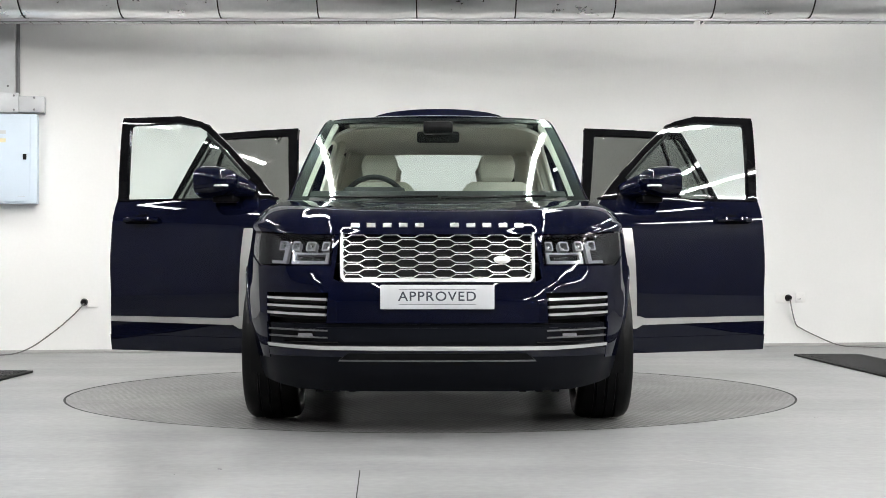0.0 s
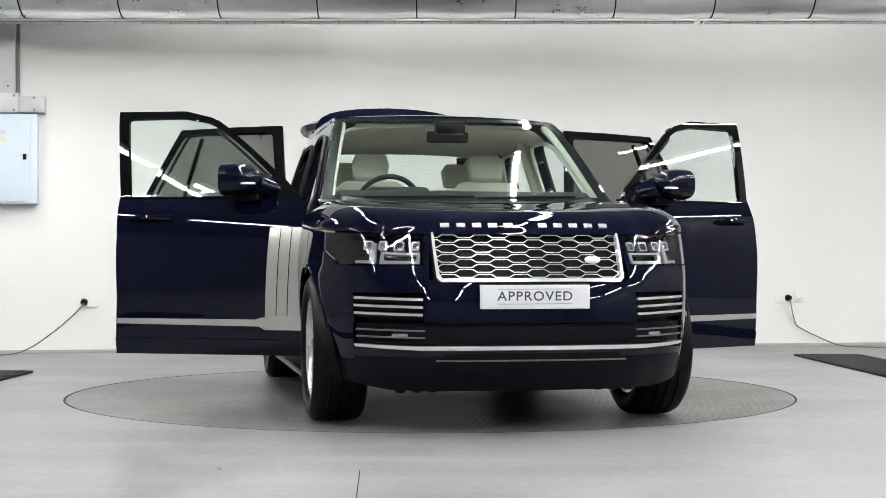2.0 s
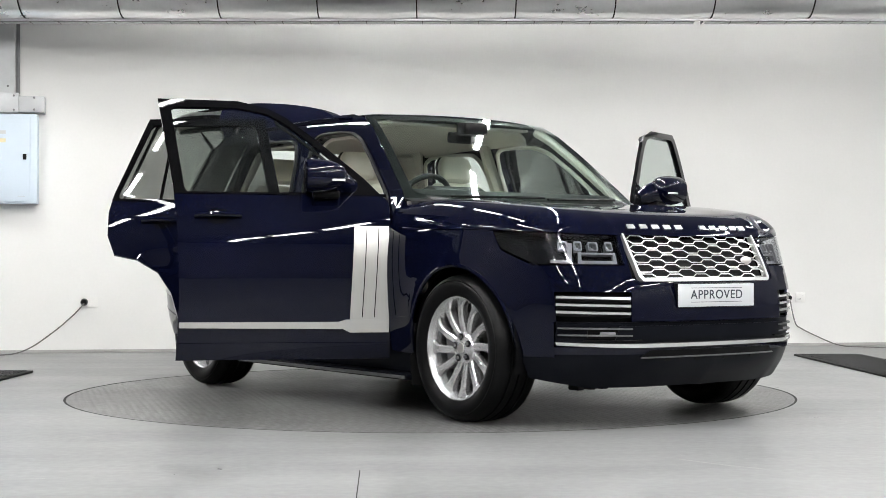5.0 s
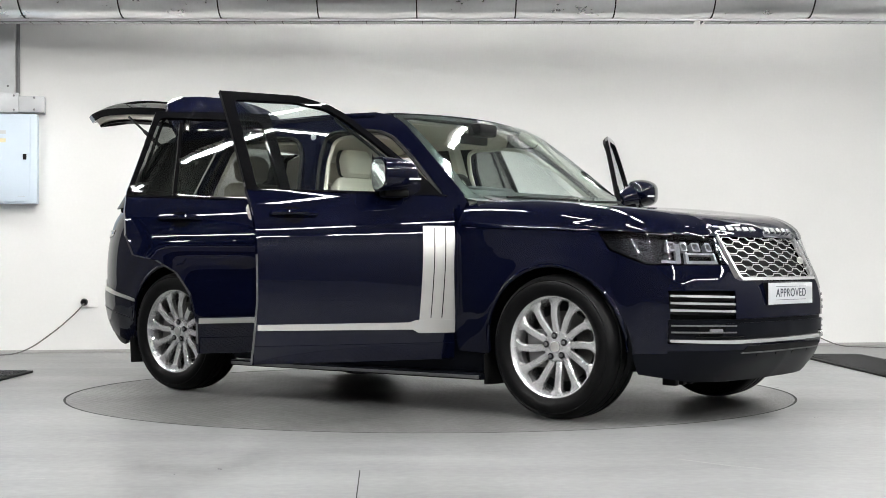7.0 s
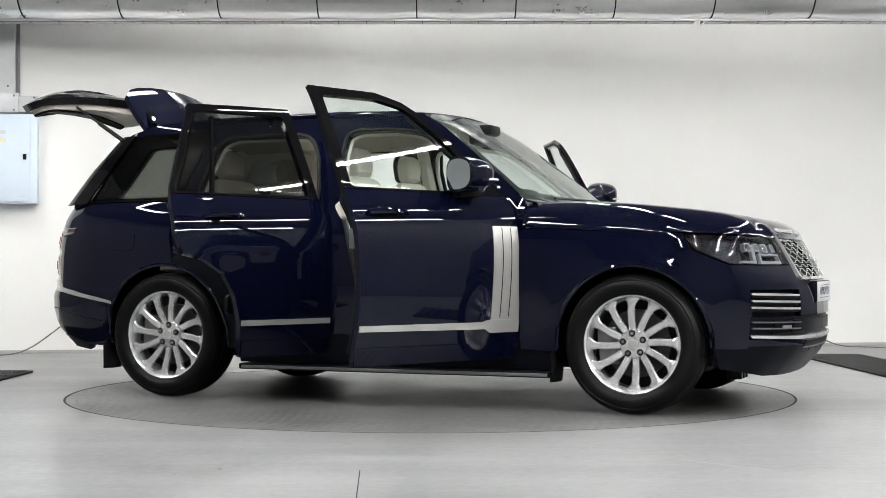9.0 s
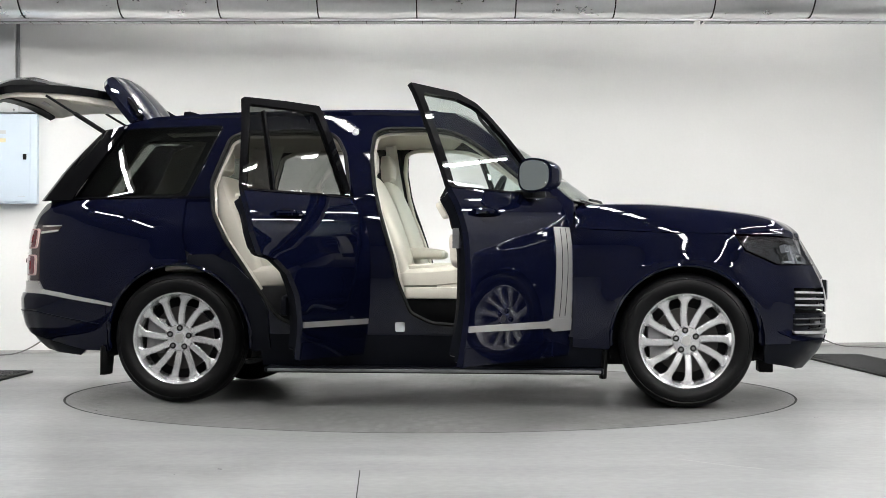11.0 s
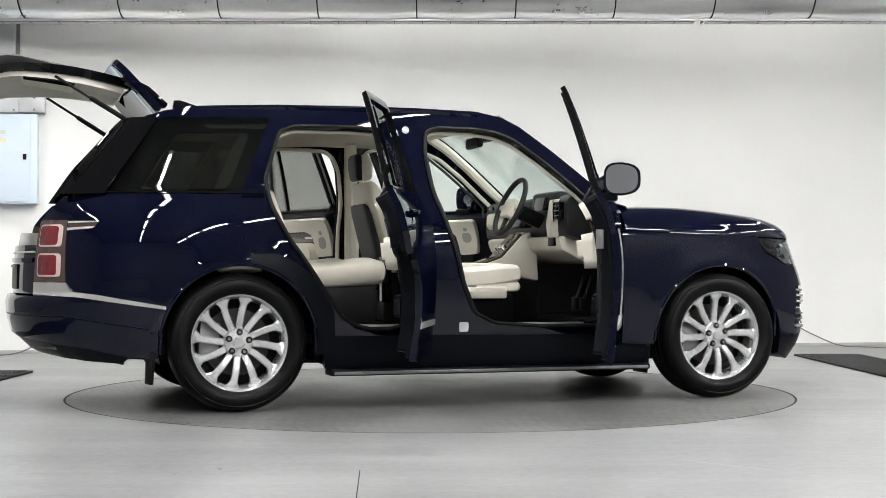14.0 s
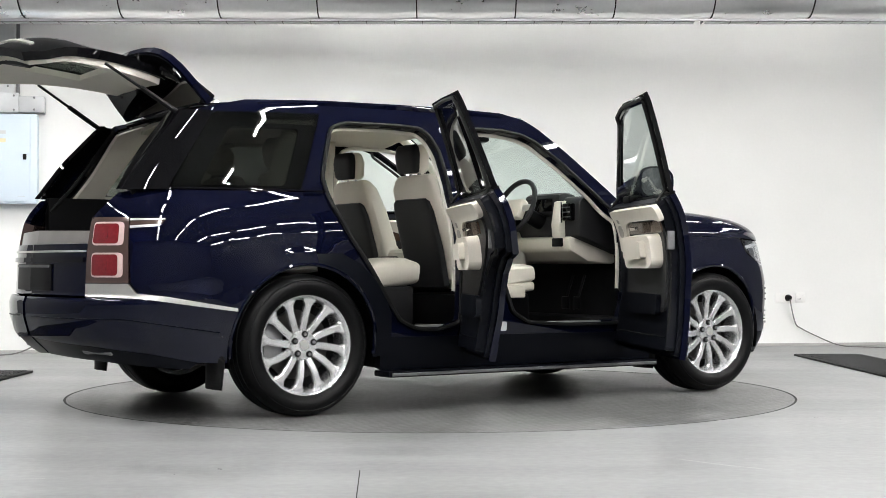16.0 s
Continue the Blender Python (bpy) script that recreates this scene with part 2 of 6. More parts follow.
def build_room():
    bm = bmesh.new()
    segs = 128
    # floor with a round pit for the turntable
    X0, X1, Y0, Y1 = -8.0, 8.0, -5.0, 16.5
    inner, outer = [], []
    for k in range(segs):
        a = 2 * math.pi * k / segs
        c, s = math.cos(a), math.sin(a)
        inner.append(bm.verts.new((CENTRE[0] + (RADIUS + 0.008) * c, CENTRE[1] + (RADIUS + 0.008) * s, 0)))
        tx = ((X1 if c > 0 else X0) - CENTRE[0]) / c if abs(c) > 1e-6 else 1e9
        ty = ((Y1 if s > 0 else Y0) - CENTRE[1]) / s if abs(s) > 1e-6 else 1e9
        t = min(tx, ty)
        outer.append(bm.verts.new((CENTRE[0] + t * c, CENTRE[1] + t * s, 0)))
    pit = [bm.verts.new((v.co.x, v.co.y, -0.09)) for v in inner]
    for k in range(segs):
        j = (k + 1) % segs
        bm.faces.new((inner[k], outer[k], outer[j], inner[j]))
        bm.faces.new((pit[k], inner[k], inner[j], pit[j]))
    bm.faces.new(pit)
    floor = part("floor", bm, FLOOR, None, sharp=20)
    structure(floor, "grey painted concrete floor with faint scuffs", "floor")
    bm = bmesh.new()
    box(bm, -9, 9, 0.0, 0.25, -0.02, CEILING + 0.05)
    w = part("wall_north", bm, WALL, None)
    w.matrix_basis = WALL_POSE
    structure(w, "plain white painted wall behind the car", "wall")
    # unseen side and back walls, guessed dark to keep the car's reflections low
    for nm, (x0, x1, y0, y1) in (("wall_west", (-7.3, -7.0, -4.3, 16)), ("wall_east", (7.0, 7.3, -4.3, 16)), ("wall_south", (-7.3, 7.3, -4.3, -4.0))):
        bm = bmesh.new()
        box(bm, x0, x1, y0, y1, -0.02, CEILING + 0.05)
        structure(part(nm, bm, DARKWALL, None), "charcoal wall out of view, its tone guessed for dark reflections", "wall")
    bm = bmesh.new()
    box(bm, -8, 8, -5, 16.5, CEILING, CEILING + 0.2)
    structure(part("ceiling", bm, CEIL, None), "dark painted ceiling", "ceiling")
    bm = bmesh.new()
    box(bm, -8.5, 8.5, -0.012, -0.002, 0.0, 0.028, 0.003)
    sk = part("baseboard", bm, SKIRT, None)
    sk.matrix_basis = WALL_POSE
    structure(sk, "thin grey skirting along the wall foot", "baseboard")


def build_turntable():
    bm = bmesh.new()
    bmesh.ops.create_circle(bm, cap_ends=True, segments=160, radius=RADIUS - 0.006)
    r = bmesh.ops.extrude_face_region(bm, geom=bm.faces[:])
    bmesh.ops.translate(bm, verts=[v for v in r["geom"] if isinstance(v, bmesh.types.BMVert)], vec=(0, 0, -0.06))
    t = empty("turntable", pose(CENTRE[0], CENTRE[1], -0.001))
    tagged(t, "round steel vehicle turntable sunk flush in the floor", "turntable")
    part("deck", bm, DECK, t, sharp=20)
    bm = bmesh.new()
    n = 160
    rows = [[bm.verts.new((rr * math.cos(2 * math.pi * k / n), rr * math.sin(2 * math.pi * k / n), z)) for k in range(n)]
            for rr, z in ((RADIUS - 0.0055, -0.05), (RADIUS - 0.0055, 0.001), (RADIUS + 0.009, 0.001), (RADIUS + 0.009, -0.05))]
    for a, b in zip(rows, rows[1:]):
        for k in range(n):
            bm.faces.new((a[k], a[(k + 1) % n], b[(k + 1) % n], b[k]))
    part("edge_ring", bm, RUBBER, t, "black rubber edge seal")
    return t


LAMP_ROW = (-2.6, -0.4, 1.8, 4.0, 6.2, 8.4, 10.6)


def build_lamps():
    first = None
    # long linear luminaires in rows that run towards the far wall
    # the outermost rows, -4.4 and 6.2, are unseen extras that brighten the wall
    for x, dy, ys in ((-4.4, 0.5, (4.0, 6.2, 8.4, 10.6)), (-1.32, 0.85, LAMP_ROW), (1.05, 0.85, LAMP_ROW), (4.3, 1.3, LAMP_ROW), (6.2, 0.7, LAMP_ROW)):
        for y in ys:
            m = pose(x, y + dy, CEILING - 0.25)
            if first is None:
                first = empty("ceiling_light", m)
                tagged(first, "long white linear ceiling light with glowing diffuser", "ceiling light", "ceiling lights")
                bm = bmesh.new()
                box(bm, -0.06, 0.06, -0.8, 0.8, 0.0, 0.05, 0.008)
                part("housing", bm, PLASTIC, first)
                bm = bmesh.new()
                box(bm, -0.028, 0.028, -0.78, 0.78, -0.03, -0.001, 0.008)
                part("diffuser", bm, DIFFUSER, first, "glowing opal diffuser")
                for yy in (-0.6, 0.6):
                    bm = bmesh.new()
                    tube(bm, [(0, yy, 0.05), (0, yy, 0.25)], 0.006, 6)
                    part("hanger", bm, STEEL, first)
            else:
                copy_thing(first, m)



def wall_box(bm, x0, x1, z0, z1, d0, d1, bevel=0.0):
    """A box on the far wall, in its local space."""
    return box(bm, on_wall(x0), on_wall(x1), -d1, -d0, up_wall(z0), up_wall(z1), bevel)


def build_duct():
    # foil-lagged air duct along the top of the far wall
    y, zc, r = 12.38, 3.195, 0.29
    seams = [-5.28, -4.40] + [-3.56 + 0.8345 * k for k in range(9)] + [3.95, 4.79, 5.6]
    d = empty("air_duct", pose(0, y, zc))
    tagged(d, "silver foil-lagged round air duct under the ceiling", "duct")
    n = 40
    for a, b in zip(seams, seams[1:]):
        bm = bmesh.new()
        rows = []
        for i in range(9):
            t = i / 8
            x = a + (b - a) * t
            puff = 0.012 * math.sin(math.pi * t) ** 0.5
            rows.append([bm.verts.new((x, (r - 0.008 + puff) * math.cos(2 * math.pi * k / n), (r - 0.008 + puff) * math.sin(2 * math.pi * k / n))) for k in range(n)])
        for p, q in zip(rows, rows[1:]):
            for k in range(n):
                bm.faces.new((p[k], p[(k + 1) % n], q[(k + 1) % n], q[k]))
        part("duct_section", bm, FOIL, d)
    for x in seams[1:-1]:
        bm = bmesh.new()
        pr = [(x - 0.006, r - 0.012), (x - 0.005, r - 0.001), (x + 0.005, r - 0.001), (x + 0.006, r - 0.012)]
        rows = [[bm.verts.new((px, pr_ * math.cos(2 * math.pi * k / n), pr_ * math.sin(2 * math.pi * k / n))) for k in range(n)] for px, pr_ in pr]
        for p, q in zip(rows, rows[1:]):
            for k in range(n):
                bm.faces.new((p[k], p[(k + 1) % n], q[(k + 1) % n], q[k]))
        part("seam_band", bm, RUBBER, d)
    bm = bmesh.new()
    box(bm, -5.3, 5.6, 0.02, 0.06, -r - 0.012, -r + 0.004, 0.004)
    part("foil_strip", bm, TAPE, d)
    # slotted cable tray behind it
    ty, tz = 12.76, 2.945
    t = empty("cable_tray", pose(0, ty, tz))
    tagged(t, "narrow slotted metal cable tray below the duct", "cable tray")
    bm = bmesh.new()
    box(bm, -4.2, 2.2, -0.05, 0.05, -0.016, -0.012)
    box(bm, 2.3, 5.6, -0.05, 0.05, -0.016, -0.012)
    part("tray_floor", bm, GALV, t)
    for yy in (-0.052, 0.052):
        bm = bmesh.new()
        for x0, x1 in ((-4.2, 2.2), (2.36, 5.6)):
            box(bm, x0, x1, yy - 0.001, yy + 0.001, -0.018, 0.018)
        part("tray_side", bm, GALV, t)
    for k in range(40):
        x = -4.1 + 0.245 * k
        bm = bmesh.new()
        box(bm, x - 0.004, x + 0.004, -0.056, 0.056, -0.019, 0.012, 0.001)
        part("tray_rib", bm, STEEL, t)


def build_wall_fittings():
    # electrical cabinet with trunking above
    e = empty("electrical_cabinet", WALL_POSE)
    tagged(e, "pale blue steel electrical cabinet with a small black lock", "cabinet")
    bm = bmesh.new()
    wall_box(bm, -4.35, -3.605, 1.325, 2.115, 0.0, 0.17, 0.006)
    part("case", bm, BOXBLUE, e)
    bm = bmesh.new()
    wall_box(bm, -4.335, -3.66, 1.345, 2.095, 0.172, 0.186, 0.006)
    part("door", bm, BOXBLUE, e)
    bm = bmesh.new()
    wall_box(bm, -3.72, -3.69, 1.71, 1.76, 0.186, 0.2, 0.003)
    part("lock", bm, BLACK, e)
    for z0, z1 in ((1.86, 1.895), (1.935, 1.965)):
        bm = bmesh.new()
        wall_box(bm, -4.1, -3.865, z0, z1, 0.1862, 0.188)
        part("sticker", bm, PAPER if z0 < 1.9 else PLATEWHITE, e, "yellowed label with plain bars")
    bm = bmesh.new()
    wall_box(bm, -3.76, -3.70, 1.387, 1.391, 0.1862, 0.1875)
    part("maker_mark", bm, SKIRT, e)
    t = empty("cable_trunking", WALL_POSE)
    tagged(t, "galvanised steel cable trunking with bolted joint covers", "trunking")
    bm = bmesh.new()
    wall_box(bm, -4.35, -3.795, 2.30, 3.7, 0.0, 0.15, 0.004)
    part("riser", bm, GALV, t)
    bm = bmesh.new()
    wall_box(bm, -3.795, -3.765, 2.30, 3.7, 0.02, 0.05, 0.004)
    part("conduit", bm, STEEL, t)
    bm = bmesh.new()
    wall_box(bm, -4.35, -3.765, 2.125, 2.30, 0.0, 0.165, 0.003)
    part("joint_cover", bm, GALV, t)
    bm = bmesh.new()
    wall_box(bm, -3.765, -3.545, 2.13, 2.275, 0.0, 0.155, 0.008)
    part("end_box", bm, GALV, t)
    for x, z in ((-3.80, 2.275), (-3.80, 2.15), (-3.63, 2.26), (-3.63, 2.155), (-3.85, 2.36), (-3.95, 2.36)):
        bm = bmesh.new()
        bmesh.ops.create_cone(bm, cap_ends=True, segments=10, radius1=0.011, radius2=0.009, depth=0.012, matrix=pose(on_wall(x), -0.168, up_wall(z), 90))
        part("bolt", bm, STEEL, t)
    # sockets
    for x, z, plug in ((-3.165, 0.452, -1), (3.267, 0.466, 1), (3.464, 0.469, 0)):
        s = empty("wall_socket", WALL_POSE @ pose(on_wall(x), 0, up_wall(z)))
        tagged(s, "white plastic wall socket" + (" with a black plug" if plug else ", empty"), "socket", "wall sockets")
        bm = bmesh.new()
        box(bm, -0.05 if plug >= 0 else -0.075, 0.05 if plug >= 0 else 0.075, -0.014, 0.0, -0.047, 0.047, 0.004)
        part("face_plate", bm, PLASTIC, s)
        bm = bmesh.new()
        box(bm, 0.018, 0.032, -0.018, -0.0142, 0.012, 0.03, 0.002)
        part("switch", bm, PLASTIC, s)
        if plug == 0:
            for k in (-1, 0, 1):
                bm = bmesh.new()
                box(bm, -0.012 + k * 0.012 - 0.002, -0.012 + k * 0.012 + 0.002, -0.0150, -0.0142, -0.02, -0.01)
                part("pin_slot", bm, BLACK, s)
        else:
            bm = bmesh.new()
            px = -0.05 if plug < 0 else 0.075
            bmesh.ops.create_cone(bm, cap_ends=True, segments=18, radius1=0.034, radius2=0.024, depth=0.045, matrix=pose(px, -0.036, 0, 90))
            part("plug", bm, BLACK, s)

    def cable(name, pts, label):
        bm = bmesh.new()
        tube(bm, curve_points(pts, 10), 0.0065, 6)
        tagged(part(name, bm, CABLE, None), label, "cable")
    wl = lambda x, z, d=0.05: tuple(WALL_POSE @ Vector((on_wall(x), -d, up_wall(z))))
    cable("power_cable", [wl(-3.21, 0.44, 0.06), wl(-3.30, 0.34, 0.08), wl(-3.48, 0.18, 0.12), wl(-3.70, 0.035, 0.22), (-3.95, 12.82, 0.008), (-4.5, 12.6, 0.008)],
          "thin grey power cable hanging from the socket to the floor")
    cable("power_cable", [wl(3.342, 0.451, 0.06), wl(3.365, 0.345, 0.05), wl(3.40, 0.22, 0.05), wl(3.45, 0.175, 0.05), wl(3.62, 0.09, 0.06), wl(3.80, 0.012, 0.15), (4.10, 14.15, 0.008), (4.7, 13.9, 0.008)],
          "thin grey power cable hanging from the socket to the floor")


def build_mats():
    for x0, x1, y0, y1, turn in ((-3.70, -3.065, 6.2, 10.90, 0), (3.17, 3.76, 7.2, 12.92, 1.2)):
        m = empty("floor_mat", pose((x0 + x1) / 2, (y0 + y1) / 2, 0, 0, 0, turn))
        tagged(m, "long black ribbed rubber mat lying on the floor", "mat", "floor mats")
        w, l = (x1 - x0) / 2, (y1 - y0) / 2
        bm = bmesh.new()
        box(bm, -w, w, -l, l, 0.0, 0.016, 0.004)
        part("mat_base", bm, RUBBER, m)
        bm = bmesh.new()
        for k in range(int(2 * l / 0.06)):
            box(bm, -w + 0.04, w - 0.04, -l + 0.04 + 0.06 * k, -l + 0.064 + 0.06 * k, 0.0161, 0.019)
        tagged(part("ribs", bm, DARKTRIM, m), kind="stuff")


def build_floor_joint():
    # thin saw cut in the concrete, filled dark
    bm = bmesh.new()
    box(bm, -0.002, 0.002, -1.2, 0.62, 0.0002, 0.0012)
    j = part("trim_floor_joint", bm, RUBBER, None)
    j.matrix_basis = pose(-0.302, 5.10, 0, 0, 0, 2.2)
    structure(j, "thin dark joint cut in the floor", "floor joint")


def build_floor_marks():
    # hairline cracks and a filled joint in the slab
    for pts, r in (([(0.98, 6.05, 0), (1.15, 5.86, 0), (1.28, 5.75, 0)], 0.0025), ([(2.05, 5.62, 0), (2.6, 5.64, 0), (3.0, 5.62, 0)], 0.0022),
                   ([(-2.3, 5.45, 0), (-1.9, 5.46, 0), (-1.5, 5.50, 0)], 0.0022), ([(-3.0, 12.9, 0), (-2.85, 12.55, 0), (-2.6, 12.45, 0)], 0.004)):
        bm = bmesh.new()
        tube(bm, [(x, y, 0.0002) for x, y, z in curve_points(pts, 6)], r, 6, True, 0.25)
        structure(part("trim_floor_crack", bm, SKIRT, None), "fine dark hairline crack in the floor", "floor crack")


build_floor_marks()
build_duct()
build_wall_fittings()
build_mats()
build_floor_joint()
build_room()
turntable = build_turntable()
build_lamps()
# ---- car skin: one plan line wrapped round the car, drawn in by height ----
PLAN = [(2.345, 0.0), (2.332, 0.3), (2.298, 0.5), (2.25, 0.62), (2.165, 0.755), (2.04, 0.86), (1.85, 0.94), (1.62, 0.978),
        (1.40, 0.985), (0.80, 0.98), (0.0, 0.978), (-0.8, 0.98), (-1.45, 0.985), (-1.8, 0.97), (-2.1, 0.918), (-2.30, 0.832),
        (-2.41, 0.745), (-2.50, 0.635), (-2.57, 0.47), (-2.615, 0.25), (-2.63, 0.0)]


def dense_plan():
    pts = curve_points([(x, y, 0) for x, y in PLAN], 12)
    P = np.array([(p.x, p.y) for p in pts])
    P[0, 1] = 0
    d = np.r_[0, np.cumsum(np.hypot(*np.diff(P, axis=0).T))]
    s = np.linspace(0, d[-1], 500)
    Q = np.c_[np.interp(s, d, P[:, 0]), np.interp(s, d, P[:, 1])]
    T = np.gradient(Q, s, axis=0)
    T[0], T[-1] = (0, 1), (0, -1)
    T /= np.hypot(*T.T)[:, None]
    N = np.c_[T[:, 1], -T[:, 0]]
    return s, Q, N


PS, PQ, PN = dense_plan()
S_END = PS[-1]
SIDE_Z = [0.15, 0.25, 0.35, 0.45, 0.60, 0.75, 0.85, 0.95, 1.02, 1.08, 1.13, 1.165, 1.18, 1.25, 1.35, 1.45, 1.55, 1.62, 1.66, 1.70, 1.74]
SIDE_I = [0.075, 0.050, 0.032, 0.020, 0.008, 0.003, 0.006, 0.018, 0.033, 0.052, 0.076, 0.100, 0.109, 0.126, 0.154, 0.184, 0.216, 0.240, 0.255, 0.272, 0.305]
FRONT_Z = [0.15, 0.20, 0.28, 0.36, 0.45, 0.60, 0.70, 0.80, 0.90, 0.96, 1.00, 1.10, 1.3, 1.7]
FRONT_I = [0.17, 0.12, 0.045, 0.012, 0.004, 0.006, 0.03, 0.085, 0.145, 0.185, 0.23, 0.34, 0.6, 1.2]
REAR_Z = [0.15, 0.22, 0.30, 0.40, 0.50, 0.61, 0.625, 0.70, 0.80, 0.90, 1.0, 1.08, 1.15, 1.25, 1.40, 1.58, 1.7]
REAR_I = [0.36, 0.26, 0.10, -0.005, -0.035, -0.040, 0.0, 0.0, 0.004, 0.012, 0.03, 0.055, 0.095, 0.19, 0.335, 0.52, 0.66]


def smooth_interp(z, zs, vs):
    """Interpolation softened over a small window, for flowing highlights."""
    return sum(np.interp(z + o, zs, vs) * w for o, w in ((-0.03, 0.15), (-0.015, 0.2), (0, 0.3), (0.015, 0.2), (0.03, 0.15)))


def skin_raw(s, z):
    s, z = np.asarray(s, float), np.asarray(z, float)
    a = np.abs(s)
    x, y = np.interp(a, PS, PQ[:, 0]), np.interp(a, PS, PQ[:, 1])
    nx, ny = np.interp(a, PS, PN[:, 0]), np.interp(a, PS, PN[:, 1])
    l = np.hypot(nx, ny)
    nx, ny = nx / l, ny / l
    wf, wr = np.where(nx > 0, nx ** 2, 0), np.where(nx < 0, nx ** 2, 0)
    ins = (ny ** 2) * smooth_interp(z, SIDE_Z, SIDE_I) + wf * smooth_interp(z, FRONT_Z, FRONT_I) + wr * np.interp(z, REAR_Z, REAR_I)
    # the cabin narrows towards the tail
    taper = np.clip((-x - 1.0) / 1.4, 0, 1) ** 1.5 * np.clip((z - 1.1) / 0.5, 0, 1) * 0.075
    y2 = y - ny * ins - taper * (ny ** 2)
    # flared lips round the wheel arches
    lip = sum(0.012 * np.exp(-((np.hypot(x - c, z - 0.36) - 0.43) / 0.075) ** 2) for c in (1.461, -1.461)) * np.clip((z - 0.36) / 0.15, 0, 1)
    y2 = y2 + lip * ny ** 2
    x2 = x - nx * ins
    return np.stack([x2, np.sign(np.where(s == 0, 1, s)) * np.maximum(y2, 0), z], -1)


def skin(s, z, off=0.0):
    """Places and normals on the skin, lifted by off."""
    e = 0.026
    du = skin_raw(np.asarray(s) + e, z) - skin_raw(np.asarray(s) - e, z)
    dv = skin_raw(s, np.asarray(z) + 0.018) - skin_raw(s, np.asarray(z) - 0.018)
    n = np.cross(du, dv)
    n /= np.linalg.norm(n, axis=-1, keepdims=True) + 1e-12
    p = skin_raw(s, z)
    out = np.sign((n[..., :2] * p[..., :2]).sum(-1))
    n = n * np.where(out == 0, 1, out)[..., None]
    return p + n * off, n


def s_at_x(x):
    return float(np.interp(-x, -PQ[:, 0], PS))


def s_at_y(y):
    """On the nose, by the distance from the middle line."""
    h = 150
    return math.copysign(float(np.interp(abs(y), PQ[:h, 1], PS[:h])), y)


def r_at_y(y):
    """On the tail, by the distance from the middle line."""
    return math.copysign(float(np.interp(-abs(y), -PQ[350:, 1], PS[350:])), y)


def side(pts, sg):
    return [(sg * s_at_x(x), z) for x, z in pts]


def nose(pts):
    return [(s_at_y(y), z) for y, z in pts]


def tail(pts):
    return [(r_at_y(y), z) for y, z in pts]


def rounded(poly, r=0.03, n=4):
    """Rounds the corners of a plane outline."""
    out = []
    m = len(poly)
    for i in range(m):
        p, a, b = Vector(poly[i]), Vector(poly[i - 1]), Vector(poly[(i + 1) % m])
        da, db = (a - p), (b - p)
        la, lb = da.length, db.length
        if la < 1e-6 or lb < 1e-6:
            continue
        rr = min(r, la * 0.45, lb * 0.45)
        p0, p1 = p + da / la * rr, p + db / lb * rr
        for k in range(n + 1):
            t = k / n
            out.append(tuple(p0 * (1 - t) ** 2 + p * 2 * t * (1 - t) + p1 * t * t))
    return out


def dense_loop(poly, step):
    out = []
    m = len(poly)
    for i in range(m):
        a, b = np.array(poly[i]), np.array(poly[(i + 1) % m])
        k = max(1, int(np.ceil(np.hypot(*(b - a)) / step)))
        for j in range(k):
            out.append(tuple(a + (b - a) * j / k))
    return out


def inside(P, poly):
    P = np.asarray(P)
    x, y = P[:, 0], P[:, 1]
    c = np.zeros(len(P), bool)
    q = np.asarray(poly)
    for (x0, y0), (x1, y1) in zip(q, np.roll(q, -1, 0)):
        m = (y0 > y) != (y1 > y)
        with np.errstate(divide="ignore", invalid="ignore"):
            c ^= m & (x < (x1 - x0) * (y - y0) / (y1 - y0 + 1e-15) + x0)
    return c


def fill(outline, holes=(), step=0.05):
    """Triangles that fill a plane outline less its holes; returns points, triangles and rim loops."""
    from mathutils import geometry
    loops = [dense_loop(outline, step)] + [dense_loop(h, step) for h in holes]
    pts, edges, first = [], [], []
    for lp in loops:
        o = len(pts)
        first.append(o)
        pts += lp
        edges += [(o + i, o + (i + 1) % len(lp)) for i in range(len(lp))]
    q = np.array(loops[0])
    lo, hi = q.min(0), q.max(0)
    gx = np.arange(lo[0] + step * 0.5, hi[0], step)
    gy = np.arange(lo[1] + step * 0.5, hi[1], step)
    G = np.array([(a, b) for a in gx for b in gy]) if len(gx) and len(gy) else np.zeros((0, 2))
    if len(G):
        keep = inside(G, loops[0])
        for h in loops[1:]:
            keep &= ~inside(G, h)
        G = G[keep]
        B = np.array(pts)
        if len(G):
            d = np.sqrt(((G[:, None] - B[None]) ** 2).sum(-1)).min(1)
            G = G[d > step * 0.45]
    allp = [Vector(p) for p in pts] + [Vector(p) for p in G]
    v, e, f, *_ = geometry.delaunay_2d_cdt(allp, edges, [], 0, 1e-6)
    v = np.array([tuple(p) for p in v])
    f = [t for t in f]
    cen = np.array([v[list(t)].mean(0) for t in f])
    keep = inside(cen, loops[0])
    for h in loops[1:]:
        keep &= ~inside(cen, h)
    f = [t for t, k in zip(f, keep) if k]
    return v, f


